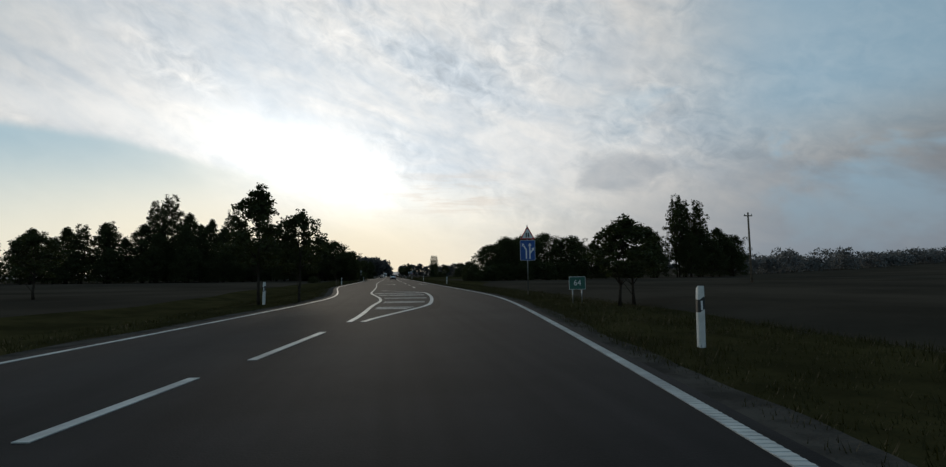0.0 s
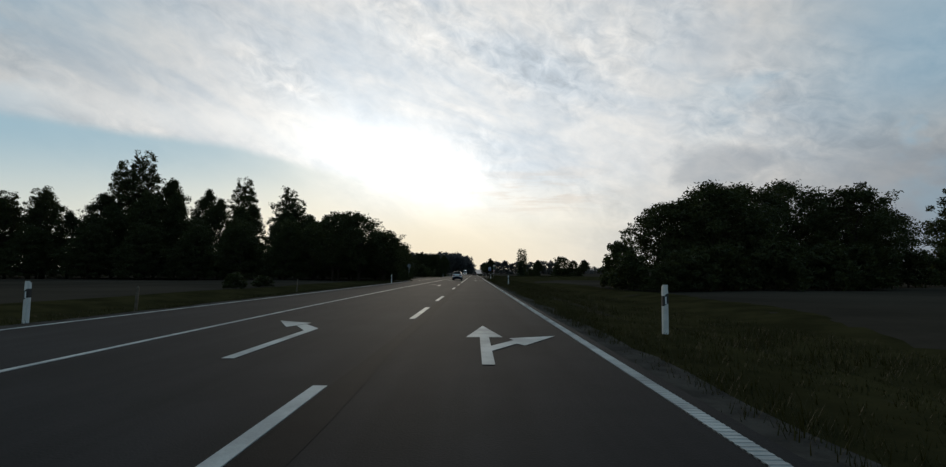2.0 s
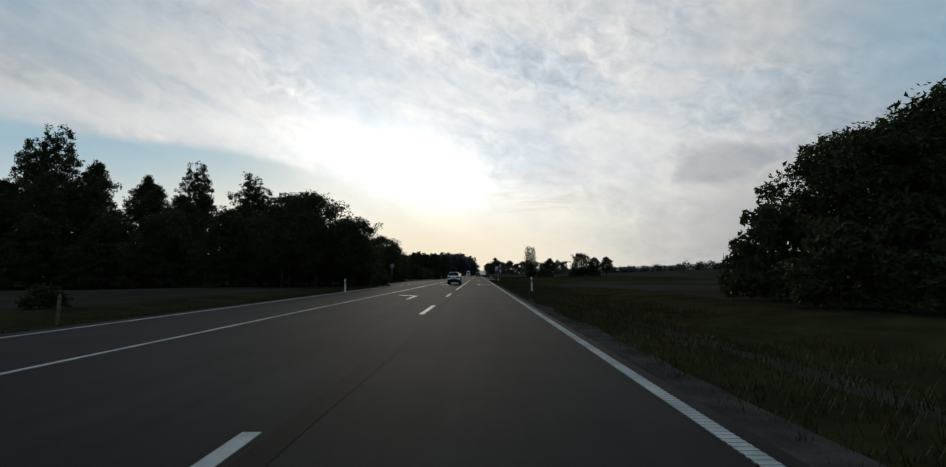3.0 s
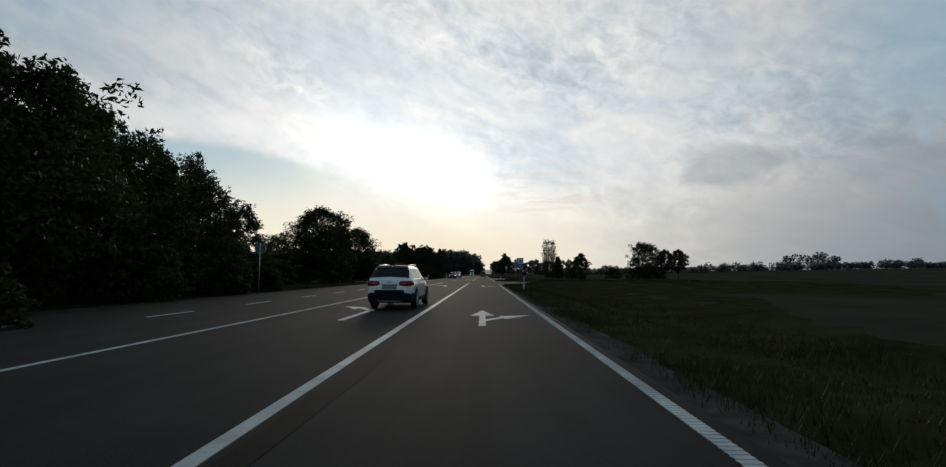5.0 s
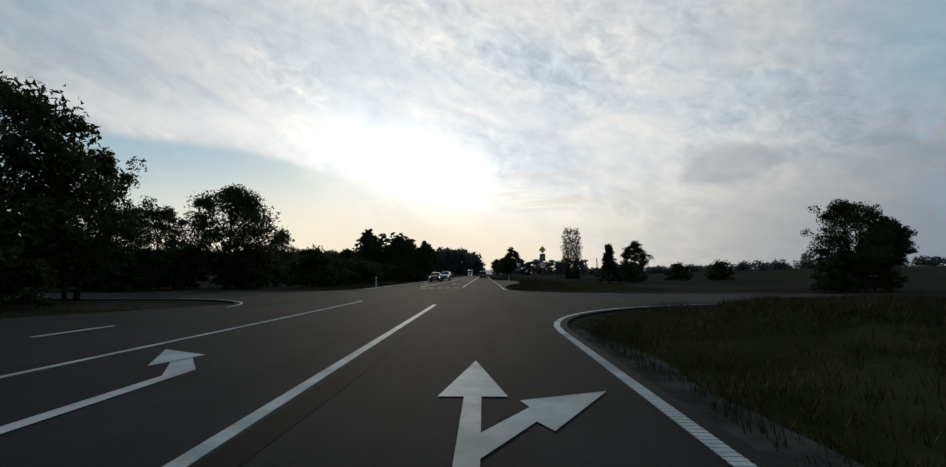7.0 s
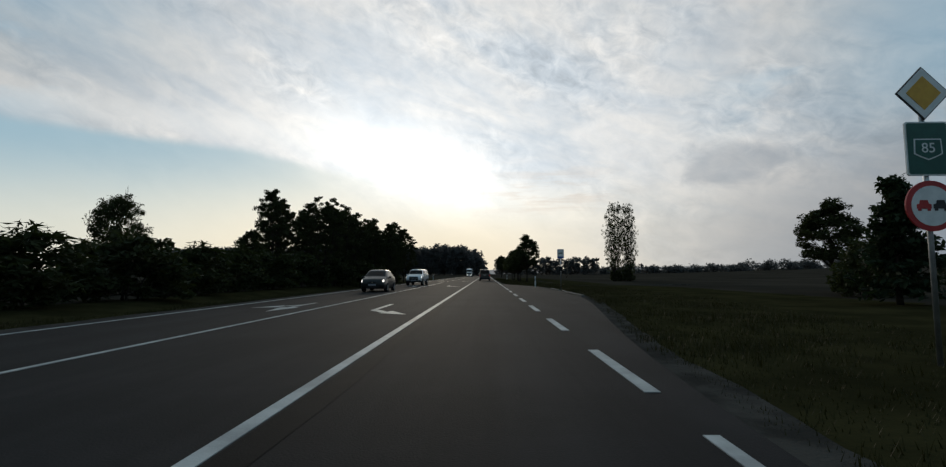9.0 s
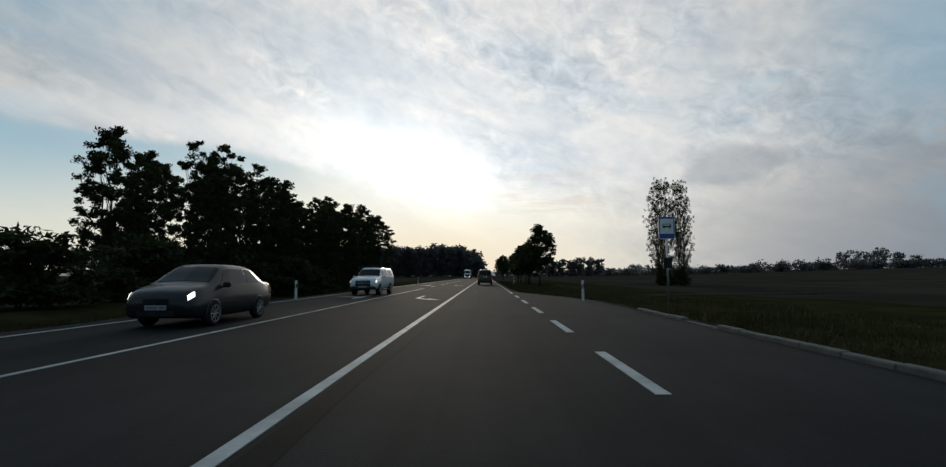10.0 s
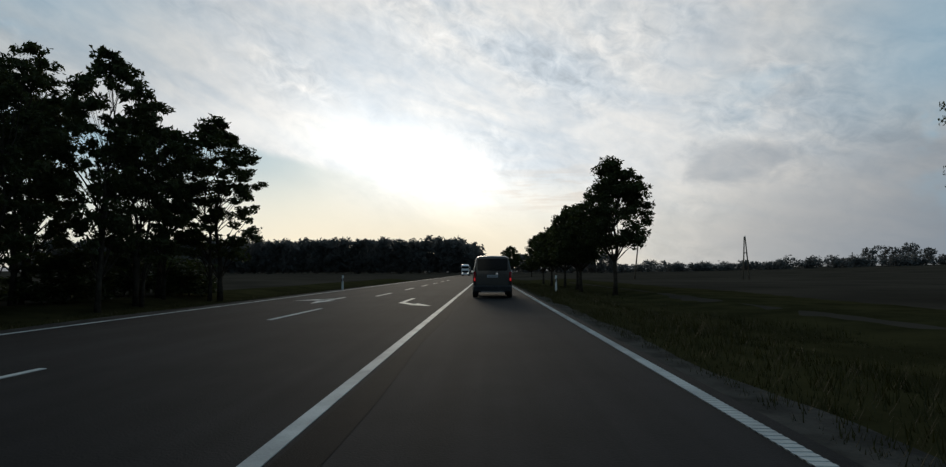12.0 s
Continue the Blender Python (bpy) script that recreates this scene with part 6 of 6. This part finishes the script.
def pickup(at):
    root = thing("pickup_truck", "white pickup with canopy and roof bars, headlamps lit", "pickup", at)
    rows = [(-2.55, 0.55, 0.80, 0.80, 0.86, 1.12, 0.84, 1.70, 0.66), (-2.48, 0.42, 0.82, 0.80, 0.885, 1.14, 0.87, 1.76, 0.68), (-1.2, 0.40, 0.83, 0.78, 0.89, 1.14, 0.88, 1.80, 0.68), (-0.9, 0.40, 0.83, 0.78, 0.89, 1.14, 0.88, 1.79, 0.66), (0.2, 0.38, 0.83, 0.78, 0.89, 1.13, 0.88, 1.79, 0.66), (0.55, 0.38, 0.83, 0.78, 0.89, 1.13, 0.88, 1.72, 0.66),
            (1.25, 0.38, 0.83, 0.76, 0.89, 1.11, 0.87, 1.22, 0.76), (1.8, 0.38, 0.83, 0.75, 0.89, 1.09, 0.86, 1.19, 0.74), (2.25, 0.40, 0.83, 0.73, 0.885, 1.03, 0.84, 1.13, 0.70), (2.46, 0.42, 0.78, 0.70, 0.83, 0.93, 0.78, 1.02, 0.64)]
    b = Body(rows)
    part("body", b.shell(), CAR_WHITE, root, "white painted body", True)
    part("windscreen", both(lambda k: b.panel([(1.20, 5.2), (1.20, 7.0), (0.62, 7.0), (0.62, 5.3)], 0.01, k, 8, 6)), GLASS, root, "dark windscreen", True)
    for side in (1, -1):
        for y0, y1, t0, t1 in ((-0.75, 0.02, -0.65, 0.02), (0.1, 1.0, 0.1, 0.6)):
            part("side_window", b.panel([(y0, 4.12), (y1, 4.12), (t1, 4.88), (t0, 4.88)], 0.008, side), GLASS, root, "", True)
        part("canopy_window", b.panel([(-2.3, 4.2), (-1.05, 4.2), (-1.05, 4.8), (-2.1, 4.8)], 0.008, side), GLASS, root, "", True)
        part("canopy_seam", b.panel([(-0.93, 2.3), (-0.90, 2.3), (-0.90, 5.5), (-0.93, 5.5)], 0.006, side, 1, 10), CLADDING, root)
        part("headlamp", b.panel([(2.30, 3.5), (2.42, 3.4), (2.41, 3.9), (2.28, 4.0)], 0.012, side, 6, 4), HEAD_LIT, root, "lit headlamp", True)
        part("fog_lamp", Shape().slab(disc(0.06, 14, side * 0.62, 0.56), 2.44, 2.475), CLADDING, root)
        part("side_step", Shape().tube([(side * 0.90, -0.9, 0.36), (side * 0.92, -0.6, 0.34), (side * 0.92, 0.9, 0.34), (side * 0.90, 1.1, 0.36)], [0.035] * 4, 8), CLADDING, root, "black side step")
    g = part("grille", Shape().slab(rounded(0.96, 0.20, 0.05, 3, 0, 0.86), 2.45, 2.485), CLADDING, root, "dark grille with bright bars")
    for z in (0.75, 0.80, 0.85):
        part("grille_bar", Shape().box(0, 2.488, z + 0.03, 0.88, 0.012, 0.014, 0.003), CHROME, g)
    part("front_bumper", Shape().box(0, 2.43, 0.47, 1.70, 0.20, 0.20, 0.06), CLADDING, root, "black lower bumper")
    part("front_intake", Shape().slab(rounded(1.0, 0.16, 0.05, 3, 0, 0.665), 2.46, 2.49), CLADDING, root, "black air intake")
    number_plate(root, 2.54, 0.565, 1)
    for y in (0.35, -0.75):
        part("roof_bar", Shape().box(0, y, 1.93, 1.62, 0.09, 0.04, 0.015), CLADDING, root, "black roof bar")
        for side in (1, -1):
            part("bar_foot", Shape().box(side * 0.60, y, 1.84, 0.06, 0.08, 0.17, 0.012), CLADDING, root)
    mirror(root, 0.90, 0.95, 1.16, CAR_WHITE)
    for y in (-1.45, 1.55):
        arch(root, b, y, 0.37, CLADDING)
        for x in (-0.805, 0.805):
            wheel(root, x, y, 0.37, 0.25, 6)


pickup(pose(-7.7, 239.6, 0.0, 0, 0, 178))


def tipper_lorry(at):
    root = thing("tipper_lorry", "white tractor unit with grey aluminium tipper trailer", "lorry", at)
    cab = Body([(4.3, 0.95, 1.10, 1.4, 1.22, 2.1, 1.23, 3.35, 1.16), (4.5, 0.60, 1.15, 1.4, 1.245, 2.1, 1.245, 3.62, 1.18), (5.6, 0.50, 1.18, 1.4, 1.25, 2.1, 1.25, 3.66, 1.16), (6.25, 0.45, 1.18, 1.4, 1.245, 2.05, 1.24, 3.30, 1.14), (6.50, 0.42, 1.16, 1.3, 1.22, 2.0, 1.20, 2.75, 1.10), (6.62, 0.42, 1.08, 1.2, 1.12, 1.9, 1.10, 2.1, 1.02)], 0.03)
    part("cab", cab.shell(), TRUCK_WHITE, root, "white cab with roof fairing", True)
    part("windscreen", both(lambda k: cab.panel([(6.55, 4.3), (6.60, 7.0), (6.36, 7.0), (6.36, 5.0)], 0.012, k, 6, 6)), GLASS, root, "", True)
    for side in (1, -1):
        part("side_window", cab.panel([(5.45, 3.9), (6.3, 3.7), (6.15, 4.55), (5.45, 4.55)], 0.01, side), GLASS, root, "", True)
        part("side_fairing", Shape().box(side * 1.2, 4.15, 2.2, 0.06, 0.5, 2.6, 0.03), TRUCK_WHITE, root)
        part("headlamp", Shape().box(side * 0.9, 6.62, 0.85, 0.32, 0.06, 0.2, 0.03), HEAD_LIT, root, "lit headlamp")
        m = part("wing_mirror", Shape().box(side * 1.42, 6.35, 2.35, 0.22, 0.16, 0.55, 0.05), CLADDING, root)
        part("fuel_tank", Shape().box(side * 0.95, 4.0, 0.72, 0.55, 1.2, 0.55, 0.1), STEEL_GREY, root, "dusty metal tank")
        part("chassis_beam", Shape().box(side * 0.42, 0.0, 1.0, 0.12, 11.4, 0.24, 0.02), CLADDING, root)
    part("grille", Shape().slab(rounded(1.9, 0.7, 0.08, 3, 0, 1.35), 6.60, 6.64), CLADDING, root, "dark grille")
    part("bumper", Shape().box(0, 6.55, 0.55, 2.4, 0.3, 0.4, 0.08), TRUCK_WHITE, root)
    tub = Shape()
    for y in (-5.6, -5.5, 3.0, 3.35):
        k = 0.25 if y == -5.6 else 0.0
        w = 1.25
        tub.v += [(-w * 0.86, y - k, 1.25), (w * 0.86, y - k, 1.25), (w, y, 1.6), (w, y, 2.85), (-w, y, 2.85), (-w, y, 1.6)]
    for i in range(3):
        tub.f += [(6 * i + j, 6 * i + (j + 1) % 6, 6 * i + 6 + (j + 1) % 6, 6 * i + 6 + j) for j in range(6)]
    tub.f += [tuple(range(5, -1, -1)), tuple(range(18, 24))]
    t = part("tipper_body", tub, STEEL_GREY, root, "dusty aluminium tipper body")
    for side in (1, -1):
        part("top_rail", Shape().box(side * 1.26, -1.1, 2.85, 0.10, 9.0, 0.16, 0.03), STEEL_GREY, t)
        for y in (-5.4, 3.2):
            part("corner_rib", Shape().box(side * 1.27, y, 2.2, 0.06, 0.14, 1.3, 0.02), STEEL_GREY, t)
        part("mudguard", Shape().tube([(side * 1.0, 2.65 + 0.62 * math.cos(a), 0.52 + 0.62 * math.sin(a)) for a in [radians(10 + 16 * j) for j in range(11)]], [0.05] * 11, 6), CLADDING, root)
    for y in (5.6, 2.65, -2.4, -3.7, -5.0):
        for side in (1, -1):
            wheel(root, side * 1.05, y, 0.50, 0.34, 8, STEEL_GREY, 0.55)
    number_plate(root, 6.715, 0.55, 1)


tipper_lorry(pose(-7.4, 415.0, 0.0, 0, 0, 180))


def stake(x, y):
    root = thing("stake", "short weathered wooden stake in the grass", "stake", pose(x, y, land(x, y), 2, 3, 15))
    part("shaft", Shape().box(0, 0, 0.42, 0.09, 0.09, 1.1, 0.012), WOOD_POLE, root)
    part("tip", Shape().tube([(0, 0, 0.96), (0, 0, 1.06)], [0.06, 0.015], 6), WOOD_POLE, root)


stake(-14.4, 63.5)
stake(-12.6, 42.0)


# ---- scraps on the asphalt ----
def scrap(x, y, size, seed):
    """A crumpled bit of pale paper."""
    sh = Shape()
    n = 5
    for j in range(n):
        for i in range(n):
            u, v = i / (n - 1) - 0.5, j / (n - 1) - 0.5
            lift = 0.35 * abs(noise.noise((u * 3 + seed, v * 3, seed * 1.7))) + 0.12 * (u * u + v * v)
            sh.v.append((size * (u + 0.15 * noise.noise((v * 4, seed, 0.3))), size * 0.7 * (v + 0.15 * noise.noise((u * 4, seed, 2.3))), 0.006 + size * lift))
    sh.f = [(j * n + i, j * n + i + 1, (j + 1) * n + i + 1, (j + 1) * n + i) for j in range(n - 1) for i in range(n - 1)]
    root = thing("paper_scrap", "small crumpled pale paper scrap on the asphalt", "litter", pose(x, y, 0.0, 0, 0, 40 * seed), "")
    part("paper", sh, SCRAP, root, "", True)


SCRAP = surface("scrap_paper", (0.30, 0.28, 0.26), (0.45, 0.42, 0.40), 12.0, 0.8)
scrap(-0.7, 242.5, 0.10, 1)
scrap(-1.42, 247.7, 0.12, 2)
scrap(1.05, 242.2, 0.07, 3)
scrap(-0.95, 246.4, 0.08, 4)
